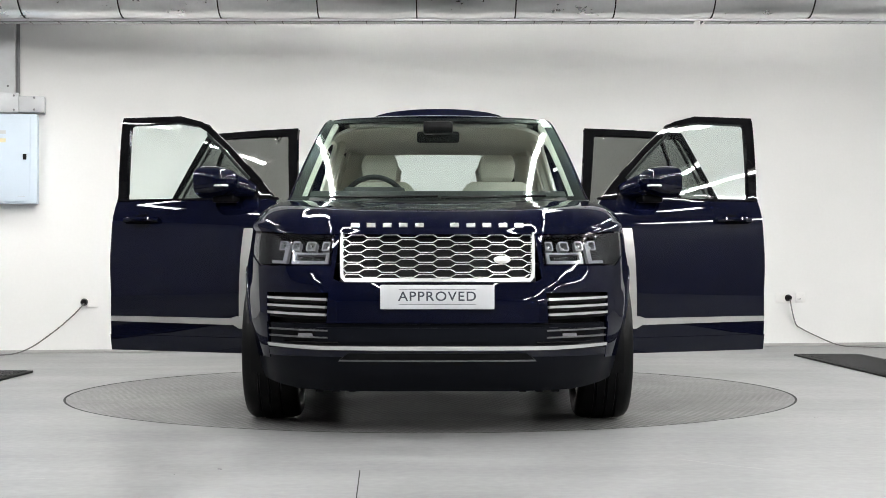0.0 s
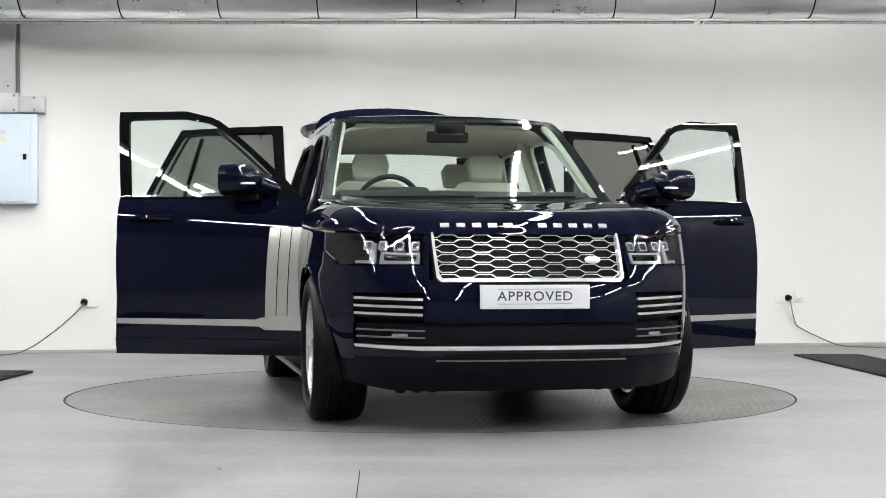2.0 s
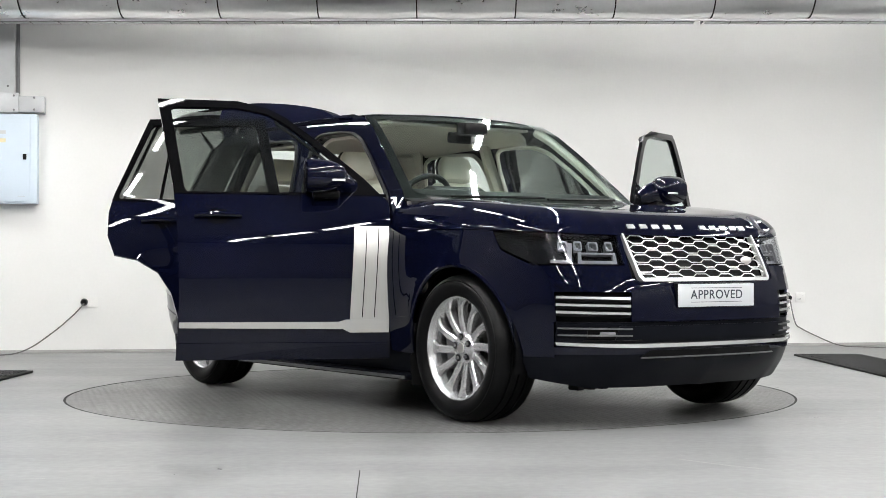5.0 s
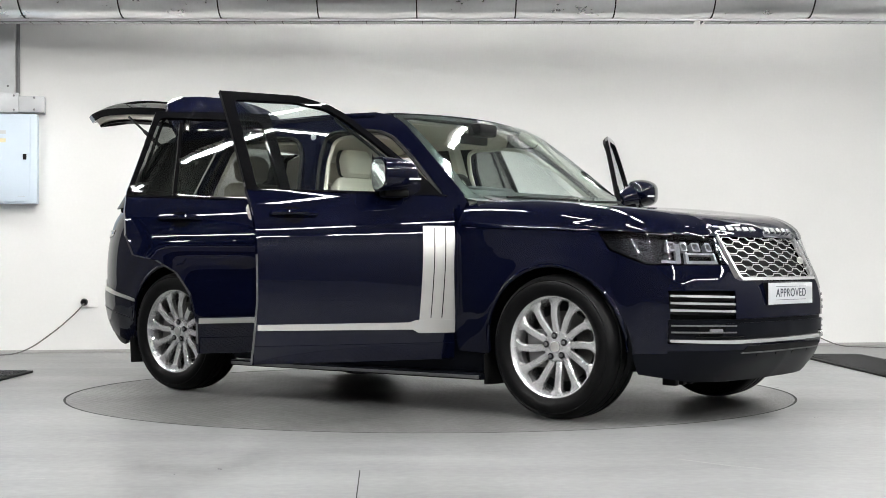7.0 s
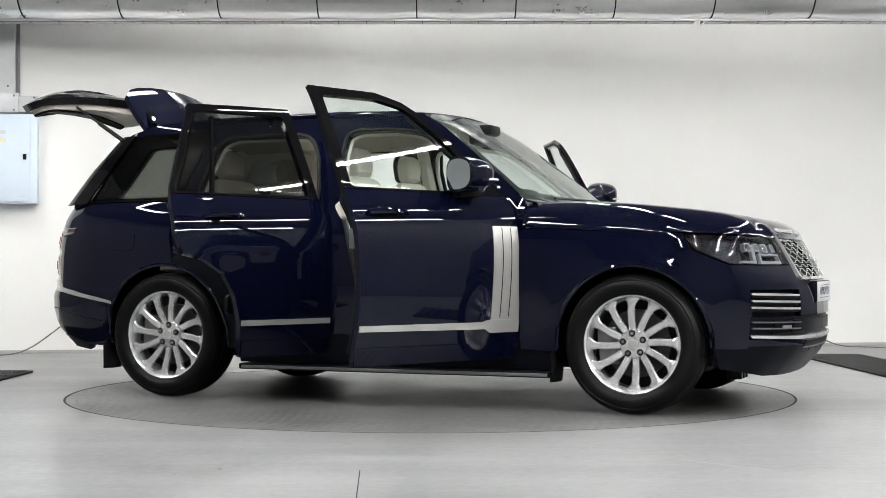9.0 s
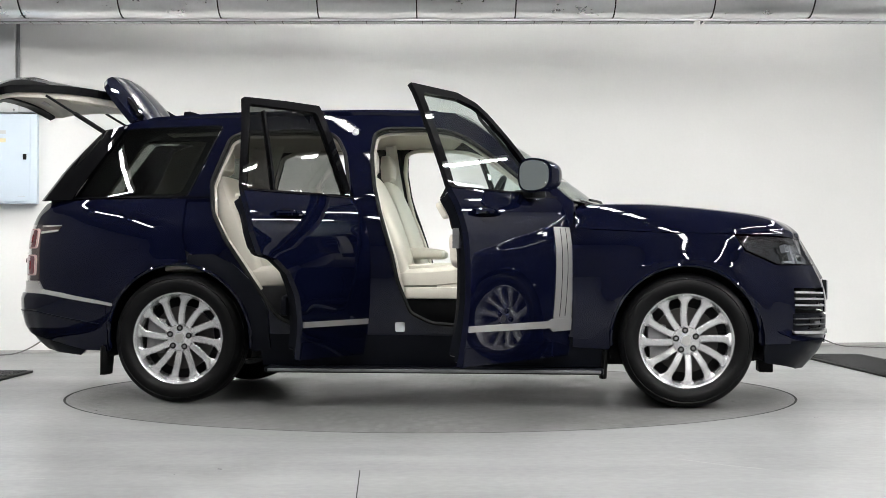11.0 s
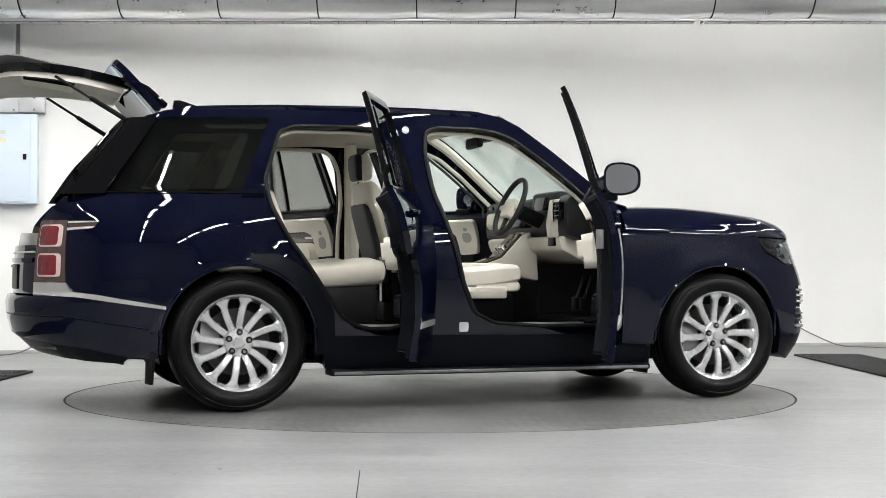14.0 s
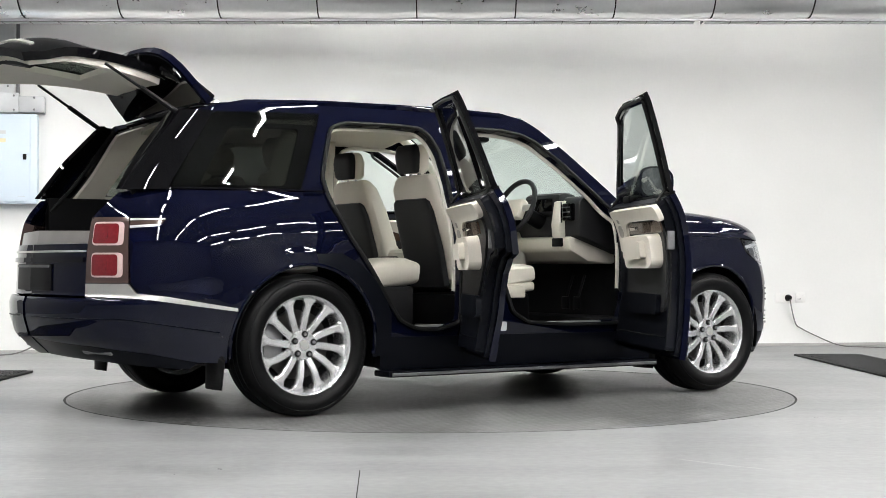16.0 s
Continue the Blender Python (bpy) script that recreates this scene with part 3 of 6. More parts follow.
def sheet(name, v, f, place, mat, parent, thick=0.012, label="", origin=None):
    """A curved sheet with thickness: place(v, off) gives points and normals."""
    P, N = place(v, 0.0)
    f = [tuple(t) for t in f]
    n = np.cross(P[[t[1] for t in f]] - P[[t[0] for t in f]], P[[t[2] for t in f]] - P[[t[0] for t in f]])
    m = N[[t[0] for t in f]]
    f = [t if d > 0 else t[::-1] for t, d in zip(f, (n * m).sum(1))]
    verts, norms, faces = [*P], [*N], list(f)
    if thick:
        I = P - N * thick
        o = len(verts)
        verts += [*I]
        norms += [*(-N)]
        faces += [tuple(o + i for i in t[::-1]) for t in f]
        count = {}
        for t in f:
            for a, b in zip(t, t[1:] + t[:1]):
                count[(a, b)] = 1
        for (a, b) in list(count):
            if (b, a) not in count:
                q = [P[a], P[b], I[b], I[a]]
                k = np.cross(q[2] - q[0], q[1] - q[0])
                k = k / (np.linalg.norm(k) + 1e-12)
                o = len(verts)
                verts += q
                norms += [k] * 4
                faces.append((o, o + 3, o + 2, o + 1))
    V = np.array(verts)
    if origin is not None:
        V = V - np.array(origin)
    me = bpy.data.meshes.new(name)
    me.from_pydata(V.tolist(), [], faces)
    me.materials.append(mat)
    me.polygons.foreach_set("use_smooth", [True] * len(me.polygons))
    me.normals_split_custom_set_from_vertices([tuple(k) for k in norms])
    me.update()
    ob = new(name, me)
    ob.parent = parent
    if label:
        tagged(ob, label)
    return ob


def panel(name, outline, mat, parent, holes=(), off=0.0, thick=0.012, step=0.05, label="", origin=None):
    """A panel of the car's skin, from its outline in skin coordinates."""
    v, f = fill(outline, holes, step)

    def place(q, o):
        p, n = skin(q[:, 0], q[:, 1])
        return p + n * off, n
    return sheet(name, v, f, place, mat, parent, thick, label, origin)


# outlines in the side view: distance forward of the wheelbase's middle, height
FRONT_DOOR = [(0.80, 0.272), (0.80, 0.60), (0.805, 1.00), (0.80, 1.135), (0.66, 1.275), (0.40, 1.49), (0.24, 1.61), (0.15, 1.657),
              (-0.02, 1.70), (-0.455, 1.707), (-0.37, 1.22), (-0.342, 0.95), (-0.335, 0.60), (-0.355, 0.272)]
FRONT_GLASS = [(0.66, 1.185), (0.61, 1.268), (0.395, 1.452), (0.225, 1.580), (0.135, 1.628), (-0.03, 1.660), (-0.385, 1.66), (-0.305, 1.185)]
REAR_DOOR = [(-0.37, 0.272), (-0.35, 0.60), (-0.357, 0.95), (-0.385, 1.22), (-0.47, 1.707), (-0.80, 1.703), (-1.175, 1.69),
             (-1.39, 1.21), (-1.42, 1.10), (-1.425, 0.96), (-1.385, 0.845), (-1.25, 0.815), (-1.13, 0.74), (-1.05, 0.62), (-1.005, 0.45), (-0.99, 0.272)]
REAR_GLASS = [(-0.44, 1.187), (-0.53, 1.66), (-0.80, 1.658), (-1.155, 1.652), (-1.36, 1.212), (-1.355, 1.187)]
FRONT_HOLE = [(0.70, 0.43), (0.735, 0.55), (0.745, 1.08), (0.62, 1.20), (0.38, 1.405), (0.20, 1.535), (0.10, 1.573), (-0.03, 1.59), (-0.27, 1.592),
              (-0.335, 1.565), (-0.350, 1.44), (-0.325, 1.24), (-0.257, 1.01), (-0.205, 0.84), (-0.17, 0.68), (-0.10, 0.51), (0.02, 0.45), (0.30, 0.43)]
REAR_HOLE = [(-0.62, 0.42), (-0.47, 0.46), (-0.475, 1.24), (-0.505, 1.44), (-0.55, 1.53), (-0.61, 1.573), (-0.77, 1.582), (-1.11, 1.580), (-1.20, 1.546), (-1.275, 1.335),
             (-1.298, 1.265), (-1.268, 1.105), (-1.188, 0.943), (-1.077, 0.783), (-0.950, 0.591), (-0.869, 0.478), (-0.757, 0.43)]


def arch(cx, r, z0, a0, a1, n=18):
    return [(cx + r * math.cos(radians(a0 + (a1 - a0) * k / n)), z0 + r * math.sin(radians(a0 + (a1 - a0) * k / n))) for k in range(n + 1)]


car = empty("car", pose(CENTRE[0] + CAR_OFF[1], CENTRE[1] - CAR_OFF[0], CAR_Z, 0, 0, -90))
tagged(car, "dark blue luxury estate car with all doors open and tailgate raised", "car")
WHEEL_Z = 0.360
AX_F, AX_R = 1.461, -1.461


def build_body_side(sg):
    # the fixed side of the body round the door openings, down to the sill
    out = [(0.83, 0.36), (0.83, 1.15), (0.70, 1.262), (0.44, 1.478), (0.26, 1.615), (0.15, 1.675), (0.0, 1.71), (-0.4, 1.72), (-1.2, 1.712),
           (-1.7, 1.69), (-1.98, 1.63), (-2.05, 1.58), (-2.17, 1.44), (-2.33, 1.23), (-2.38, 1.165),
           (-1.50, 1.178), (-1.48, 1.10), (-1.46, 0.90), (-1.30, 0.80), (-1.12, 0.68), (-1.03, 0.56), (-0.99, 0.36)]
    glass = rounded([(-1.44, 1.195), (-1.255, 1.622), (-1.90, 1.610), (-2.215, 1.195)], 0.015)
    panel("side_frame", side(out, sg), PAINT, car, [side(rounded(FRONT_HOLE, 0.03, 3), sg), side(rounded(REAR_HOLE, 0.03, 3), sg), side(glass, sg)],
          off=-0.022, thick=0.05, step=0.06)
    for h in (FRONT_HOLE, REAR_HOLE):
        bm = bmesh.new()
        lp = dense_loop(side(rounded(h, 0.03, 3), sg), 0.03)
        q = np.array(lp)
        P, N = skin(q[:, 0], q[:, 1], -0.012)
        tube(bm, [*P, P[0]], 0.012, 6, False)
        part("door_seal", bm, RUBBER, car)
        bm = bmesh.new()
        # pale lining round the upper part of the opening
        up = q[:, 1] > 0.62
        k = int(np.argmax(~up))
        q = np.roll(q, -k, 0)
        q = q[q[:, 1] > 0.62]
        P, N = skin(q[:, 0], q[:, 1], -0.086)
        tube(bm, P, 0.014, 6)
        part("opening_trim", bm, CREAMTRIM, car)
    # rear quarter
    q = [(-1.44, 1.174), (-1.44, 0.96), (-1.40, 0.80)] + arch(AX_R, 0.432, 0.36, 84, 190, 20) + [(-1.91, 0.56), (-2.20, 0.624), (-2.335, 0.643), (-2.368, 0.69), (-2.382, 1.03), (-2.40, 1.168)]
    panel("quarter_panel", side(q, sg), PAINT, car, step=0.035)
    fl = rounded([(-1.69, 0.985), (-1.69, 0.875), (-1.89, 0.875), (-1.89, 0.985)], 0.03)
    panel("fuel_flap", side(fl, sg), PAINT, car, off=0.003, thick=0.006) if sg < 0 else None
    # arch lining panel ahead of the rear wheel, uncovered by the open door
    q = [(-1.40, 0.845), (-1.25, 0.85), (-1.13, 0.79), (-1.00, 0.67), (-0.93, 0.52), (-0.92, 0.30), (-1.02, 0.28)] + arch(AX_R, 0.432, 0.36, -10, 82, 14)
    panel("arch_panel", side(q, sg), DARKTRIM, car, off=-0.008, label="matt dark arch cladding")
    # front wing
    w = [(0.825, 0.32), (0.825, 0.992), (1.0, 0.982), (1.34, 0.966), (1.66, 0.961), (1.73, 0.955), (1.79, 0.86), (1.97, 0.785), (2.02, 0.70), (1.99, 0.40), (1.915, 0.335)]
    w += arch(AX_F, 0.428, 0.362, -4, 186, 26)
    w += [(1.02, 0.31)]
    panel("front_wing", side(w, sg), PAINT, car, step=0.035)
    for cx, r in ((AX_F, 0.424), (AX_R, 0.428)):
        # lip and inner liner of the wheel arch
        bm = bmesh.new()
        q = np.array(side(arch(cx, r, 0.361, -2 if cx > 0 else -8, 184 if cx > 0 else 188, 30), sg))
        P, N = skin(q[:, 0], q[:, 1], -0.004)
        tube(bm, P, 0.011, 6)
        part("arch_lip", bm, PAINT, car)
        bm = bmesh.new()
        a = [(x, z) for x, z in arch(cx, r + 0.012, 0.361, -15, 195, 30)]
        rows = [[bm.verts.new((x, sg * y, z)) for x, z in a] for y in (0.93, 0.50)]
        for k in range(len(a) - 1):
            bm.faces.new((rows[0][k], rows[0][k + 1], rows[1][k + 1], rows[1][k]))
        bm.faces.new(rows[1])
        part("arch_liner", bm, BLACK, car)
    panel("quarter_window", side(glass, sg), TINTED, car, off=-0.006, thick=0.004, label="dark privacy glass")
    g = [(-2.226, 1.186), (-2.219, 1.186), (-1.899, 1.625), (-1.906, 1.625)]
    panel("window_divider", side(g, sg), SILVER, car, off=0.004, thick=0.01, label="thin bright divider strip")
    # gloss black cover that wraps the rearmost pillar
    bm = bmesh.new()
    outer, inner = [], []
    for z in (1.174, 1.22, 1.28, 1.34, 1.40, 1.46, 1.52, 1.57, 1.61):
        xf = float(np.interp(z, [1.186, 1.625], [-2.168, -1.858]))
        yf = abs(float(skin_raw(s_at_x(xf), z)[1])) - 0.002
        xr = float(np.interp(z, [1.17, 1.38, 1.58, 1.62], [-2.405, -2.265, -2.085, -2.04]))
        yr = float(np.interp(z, [1.17, 1.38, 1.58, 1.62], [0.665, 0.60, 0.545, 0.535]))
        xs, ys = xr + 0.05, abs(float(skin_raw(s_at_x(max(xr + 0.12, -2.3)), z)[1])) - 0.002
        ro, ri = [], []
        for k in range(13):
            t = k / 12
            x = xf * (1 - t) ** 2 + 2 * xs * t * (1 - t) + xr * t * t
            y = yf * (1 - t) ** 2 + 2 * ys * t * (1 - t) + yr * t * t
            ro.append(bm.verts.new((x, sg * y, z)))
            ri.append(bm.verts.new((x + 0.025 * t, sg * (y - 0.02), z)))
        outer.append(ro)
        inner.append(ri)
    for rows in (outer, inner):
        for a, b in zip(rows, rows[1:]):
            for k in range(12):
                bm.faces.new((a[k], a[k + 1], b[k + 1], b[k]))
    for a, b, c, d in zip(outer, outer[1:], inner, inner[1:]):
        bm.faces.new((a[-1], b[-1], d[-1], c[-1]))
        bm.faces.new((a[0], b[0], d[0], c[0]))
    bmesh.ops.recalc_face_normals(bm, faces=bm.faces[:])
    part("pillar_cover", bm, GLOSSBLACK, car)
    # pale lining inside the quarter window
    o = [(-1.36, 1.17), (-1.17, 1.66), (-1.82, 1.66), (-2.02, 1.60), (-2.32, 1.17)]
    hole = [side(rounded([(-1.50, 1.23), (-1.36, 1.56), (-1.80, 1.56), (-2.02, 1.23)], 0.04), sg)]
    panel("quarter_lining", side(o, sg), CREAMTRIM, car, hole, off=-0.095, thick=0.02, step=0.07)
    panel("pillar_frame", side(o, sg), EBONY, car, hole, off=-0.075, thick=0.018, step=0.07)
    # waist strip under the quarter glass
    g = [(-1.30, 1.180), (-1.30, 1.188), (-2.33, 1.186), (-2.33, 1.178)]
    panel("waist_strip", side(g, sg), GLOSSBLACK, car, off=0.004, thick=0.01)
    # sill, with running board
    g = [(0.99, 0.20), (1.0, 0.345), (0.83, 0.375), (-0.99, 0.385), (-0.97, 0.20)]
    panel("sill", side(g, sg), DARKTRIM, car, off=-0.02, thick=0.06, label="dark blue-grey sill")
    g = [(0.83, 0.36), (0.83, 0.43), (-0.93, 0.43), (-0.97, 0.36)]
    panel("sill_step", side(g, sg), PAINT, car, off=-0.045, thick=0.10)
    bm = bmesh.new()
    box(bm, -0.95, 1.0, sg * 0.80, sg * 0.965, 0.165, 0.20, 0.01)
    part("running_board", bm, DARKTRIM, car)
    bm = bmesh.new()
    box(bm, -0.93, 0.985, sg * 0.962, sg * 0.972, 0.172, 0.190, 0.003)
    part("board_edge", bm, STEEL, car, "dull silver running board edge")
    for x0, x1 in ((0.14, 0.60), (-0.78, -0.46)):
        bm = bmesh.new()
        box(bm, x0, x1, sg * 0.82, sg * 0.898, 0.425, 0.447, 0.004)
        part("tread_plate", bm, SILVER, car, "brushed metal tread plate")
    # mud flaps
    for x in (1.0, -1.93):
        bm = bmesh.new()
        tube(bm, [(x, sg * 0.835, 0.42), (x + 0.005, sg * 0.835, 0.30), (x - 0.005, sg * 0.835, 0.14)], [0.11, 0.112, 0.095], 12, True, 0.22)
        part("mud_flap", bm, RUBBER, car)
    if sg < 0:
        g = rounded([(-0.19, 0.40), (-0.19, 0.455), (-0.135, 0.455), (-0.135, 0.40)], 0.01)
        panel("data_sticker", side(g, sg), PLATEWHITE, car, off=-0.018, thick=0.003)
    bm = bmesh.new()
    p, n = skin(np.array([sg * s_at_x(-0.454)]), np.array([1.576]), -0.018)
    bmesh.ops.create_uvsphere(bm, u_segments=16, v_segments=8, radius=0.022, matrix=Matrix.Translation(p[0]) @ Matrix.Diagonal((1, 0.3, 1, 1)))
    part("pillar_sticker", bm, PLATEWHITE, car, "round white sticker")


for sg in (-1, 1):
    build_body_side(sg)


def lathe(bm, prof, n=64, closed=False):
    rows = [[bm.verts.new((r * math.cos(2 * math.pi * k / n), y, r * math.sin(2 * math.pi * k / n))) for k in range(n)] for r, y in prof]
    pairs = list(zip(rows, rows[1:])) + ([(rows[-1], rows[0])] if closed else [])
    for a, b in pairs:
        for k in range(n):
            bm.faces.new((a[k], a[(k + 1) % n], b[(k + 1) % n], b[k]))
    return rows


def build_wheel():
    """A wheel whose outer face looks along +y."""
    bm = bmesh.new()
    lathe(bm, [(0.262, -0.10), (0.275, -0.128), (0.31, -0.138), (0.345, -0.137), (0.364, -0.124), (0.374, -0.10), (0.379, -0.06), (0.379, -0.058), (0.371, -0.055), (0.371, -0.047),
               (0.379, -0.044), (0.3795, -0.004), (0.371, -0.002), (0.371, 0.006), (0.3795, 0.008), (0.379, 0.048), (0.371, 0.051), (0.371, 0.059), (0.378, 0.062), (0.374, 0.10),
               (0.364, 0.122), (0.347, 0.136), (0.343, 0.134), (0.339, 0.1385), (0.31, 0.138), (0.290, 0.133), (0.286, 0.129), (0.275, 0.126), (0.262, 0.105)], 72)
    tyre = part("wheel", bm, TYRE, car, "silver multi-spoke alloy wheel in a black tyre", sharp=50)
    bm = bmesh.new()
    lathe(bm, [(0.235, -0.11), (0.262, -0.115), (0.262, -0.10), (0.245, -0.06), (0.238, 0.05), (0.243, 0.085), (0.252, 0.10), (0.258, 0.112), (0.266, 0.117), (0.2665, 0.106), (0.262, 0.100)], 72)
    part("rim", bm, ALLOY, tyre)
    bm = bmesh.new()
    lathe(bm, [(0.001, 0.094), (0.03, 0.094), (0.032, 0.088), (0.072, 0.084), (0.083, 0.07), (0.083, 0.03), (0.001, 0.03)], 40)
    part("hub", bm, ALLOY, tyre)
    bm = bmesh.new()
    lathe(bm, [(0.001, 0.0975), (0.026, 0.097), (0.028, 0.0935), (0.001, 0.0935)], 24)
    part("centre_cap", bm, SILVER, tyre)
    for k in range(5):
        a = math.radians(72 * k + 18)
        bm = bmesh.new()
        bmesh.ops.create_cone(bm, cap_ends=True, segments=20, radius1=0.0185, radius2=0.0175, depth=0.01,
                              matrix=pose(0.058 * math.cos(a), 0.0845, 0.058 * math.sin(a), -90))
        part("nut_recess", bm, BLACK, tyre)
        bm = bmesh.new()
        bmesh.ops.create_cone(bm, cap_ends=True, segments=6, radius1=0.0115, radius2=0.009, depth=0.03,
                              matrix=pose(0.058 * math.cos(a), 0.0855, 0.058 * math.sin(a), -90))
        part("wheel_nut", bm, STEEL, tyre)
    # twelve swept spokes that flare into the rim
    for k in range(12):
        bm = bmesh.new()
        rings = []
        for i in range(13):
            u = i / 12
            r = 0.076 + u * 0.176
            a = math.radians(30 * k) + 0.10 * u * u
            w = 0.0192 + 0.001 * u + 0.034 * max(0, (u - 0.74) / 0.26) ** 1.8
            yf = 0.072 + 0.012 * math.sin(u * math.pi) + 0.022 * u * u
            c, s = math.cos(a), math.sin(a)
            sec = [(-w * 0.8, yf - 0.04), (-w, yf - 0.008), (-w * 0.62, yf), (w * 0.62, yf), (w, yf - 0.008), (w * 0.8, yf - 0.04)]
            rings.append([bm.verts.new((r * c - q * s, y, r * s + q * c)) for q, y in sec])
        for a, b in zip(rings, rings[1:]):
            for j in range(6):
                bm.faces.new((a[j], a[(j + 1) % 6], b[(j + 1) % 6], b[j]))
        bm.faces.new(rings[0])
        bm.faces.new(rings[-1])
        part("spoke", bm, ALLOY, tyre)
    bm = bmesh.new()
    lathe(bm, [(0.09, -0.02), (0.185, -0.02), (0.185, 0.008), (0.09, 0.008)], 48, True)
    part("brake_disc", bm, DISC, tyre)
    bm = bmesh.new()
    lathe(bm, [(0.001, -0.03), (0.24, -0.03), (0.24, -0.04), (0.001, -0.04)], 32)
    part("backing_plate", bm, BLACK, tyre)
    bm = bmesh.new()
    box(bm, 0.10, 0.21, -0.03, 0.035, -0.10, 0.10, 0.015)
    part("brake_caliper", bm, STEEL, tyre)
    return tyre


def put_wheels():
    first = build_wheel()
    for i, (x, sg, spin) in enumerate(((AX_F, -1, 6), (AX_R, -1, -4), (AX_F, 1, 11), (AX_R, 1, 3))):
        m = pose(x, sg * 0.850, WHEEL_Z, 0, 0, 0 if sg > 0 else 180) @ pose(0, 0, 0, 0, spin)
        if i == 0:
            first.matrix_basis = m
        else:
            copy_thing(first, m)


put_wheels()


# ---- bonnet, roof, screens ----


def contour(z, s0, s1, n):
    q = np.linspace(s0, s1, n)
    return skin_raw(q, np.full(n, z))


def bonnet_edge():
    """The bonnet's shut line: round the nose between the two screen corners."""
    e = s_at_x(0.84)
    q = np.linspace(-e, e, 141)
    x = np.interp(np.abs(q), PS, PQ[:, 0])
    z = np.interp(x, [0.8, 1.0, 1.34, 1.70, 2.0, 2.2, 2.35], [0.996, 0.986, 0.970, 0.962, 0.950, 0.935, 0.932])
    P, N = skin(q, z, 0.002)
    return P, N


def build_bonnet():
    P, N = bonnet_edge()
    Nh = N.copy()
    Nh[:, 2] = 0
    Nh /= np.linalg.norm(Nh, axis=1)[:, None]
    pts = [(p[0], p[1]) for p in P]
    edge = np.array(pts)

    seg_a, seg_d = edge[:-1], edge[1:] - edge[:-1]

    def near_edge(q):
        """Distance to the shut line and the place along it."""
        t = ((q[:, None] - seg_a) * seg_d).sum(-1) / (seg_d ** 2).sum(-1)
        t = np.clip(t, 0, 1)
        d = np.sqrt(((q[:, None] - seg_a - seg_d * t[..., None]) ** 2).sum(-1))
        i = d.argmin(1)
        r = np.arange(len(q))
        return d[r, i], i + t[r, i]

    def dist(q):
        d, u = near_edge(q)
        return d, np.round(u).astype(int)
    def height(q):
        d, u = near_edge(q)
        zc = sum(np.interp(q[:, 0] + o, [0.8, 1.0, 1.25, 1.5, 1.85, 2.05, 2.2], [1.130, 1.140, 1.138, 1.118, 1.080, 1.048, 1.02]) for o in (-0.08, -0.04, 0.0, 0.04, 0.08)) / 5
        ze = np.interp(u, np.arange(len(P)), P[:, 2])
        t = np.clip(d / 0.2, 0, 1)
        crown = (1 - (1 - t) ** 2.3) ** 0.52
        # shallow valley down the middle, between the raised flanks
        dip = 0.012 * np.exp(-(q[:, 1] / 0.42) ** 4) * np.clip((2.05 - q[:, 0]) / 0.3, 0, 1)
        return ze + (zc - ze) * crown - dip

    def place(q, o):
        z = height(q)
        e = 0.012
        gx = (height(q + [e, 0]) - height(q - [e, 0])) / (2 * e)
        gy = (height(q + [0, e]) - height(q - [0, e])) / (2 * e)
        n = np.c_[-gx, -gy, np.ones(len(q))]
        n /= np.linalg.norm(n, axis=1)[:, None]
        d, i = dist(q)
        k = np.clip(1 - d / 0.01, 0, 1)[:, None]
        n = n * (1 - k) + N[i] * k
        return np.c_[q, z], n / np.linalg.norm(n, axis=1)[:, None]
    # rings that follow the shut line, then a plain fill in the middle
    offs = [0, 0.003, 0.008, 0.016, 0.027, 0.041, 0.058, 0.078, 0.10, 0.125, 0.155]
    ring = [np.c_[P[:, 0] - Nh[:, 0] * o, P[:, 1] - Nh[:, 1] * o] for o in offs]
    n = len(P)
    v = np.concatenate(ring)
    f = []
    for j in range(len(offs) - 1):
        for k in range(n - 1):
            a, b2, c2, d2 = j * n + k, j * n + k + 1, (j + 1) * n + k + 1, (j + 1) * n + k
            f += [(a, b2, c2), (a, c2, d2)]
    inner = [tuple(p) for p in ring[-1]]
    back = [(inner[-1][0], y) for y in np.linspace(inner[-1][1], inner[0][1], 24)[1:-1]]
    v2, f2 = fill(inner + back, (), 0.06)
    f += [tuple(len(v) + i for i in t) for t in f2]
    v = np.concatenate([v, v2])
    b = sheet("bonnet", v, f, place, PAINT, car, 0.012)
    return b, height


bonnet, bonnet_height = build_bonnet()


def skin_blocks(name, spans, z0, z1, off, thick, mat, parent):
    for a, b in spans:
        panel(name, rounded(nose([(a, z0), (b, z0), (b, z1), (a, z1)]), 0.005, 2), mat, parent, off=off, thick=thick, step=0.03)


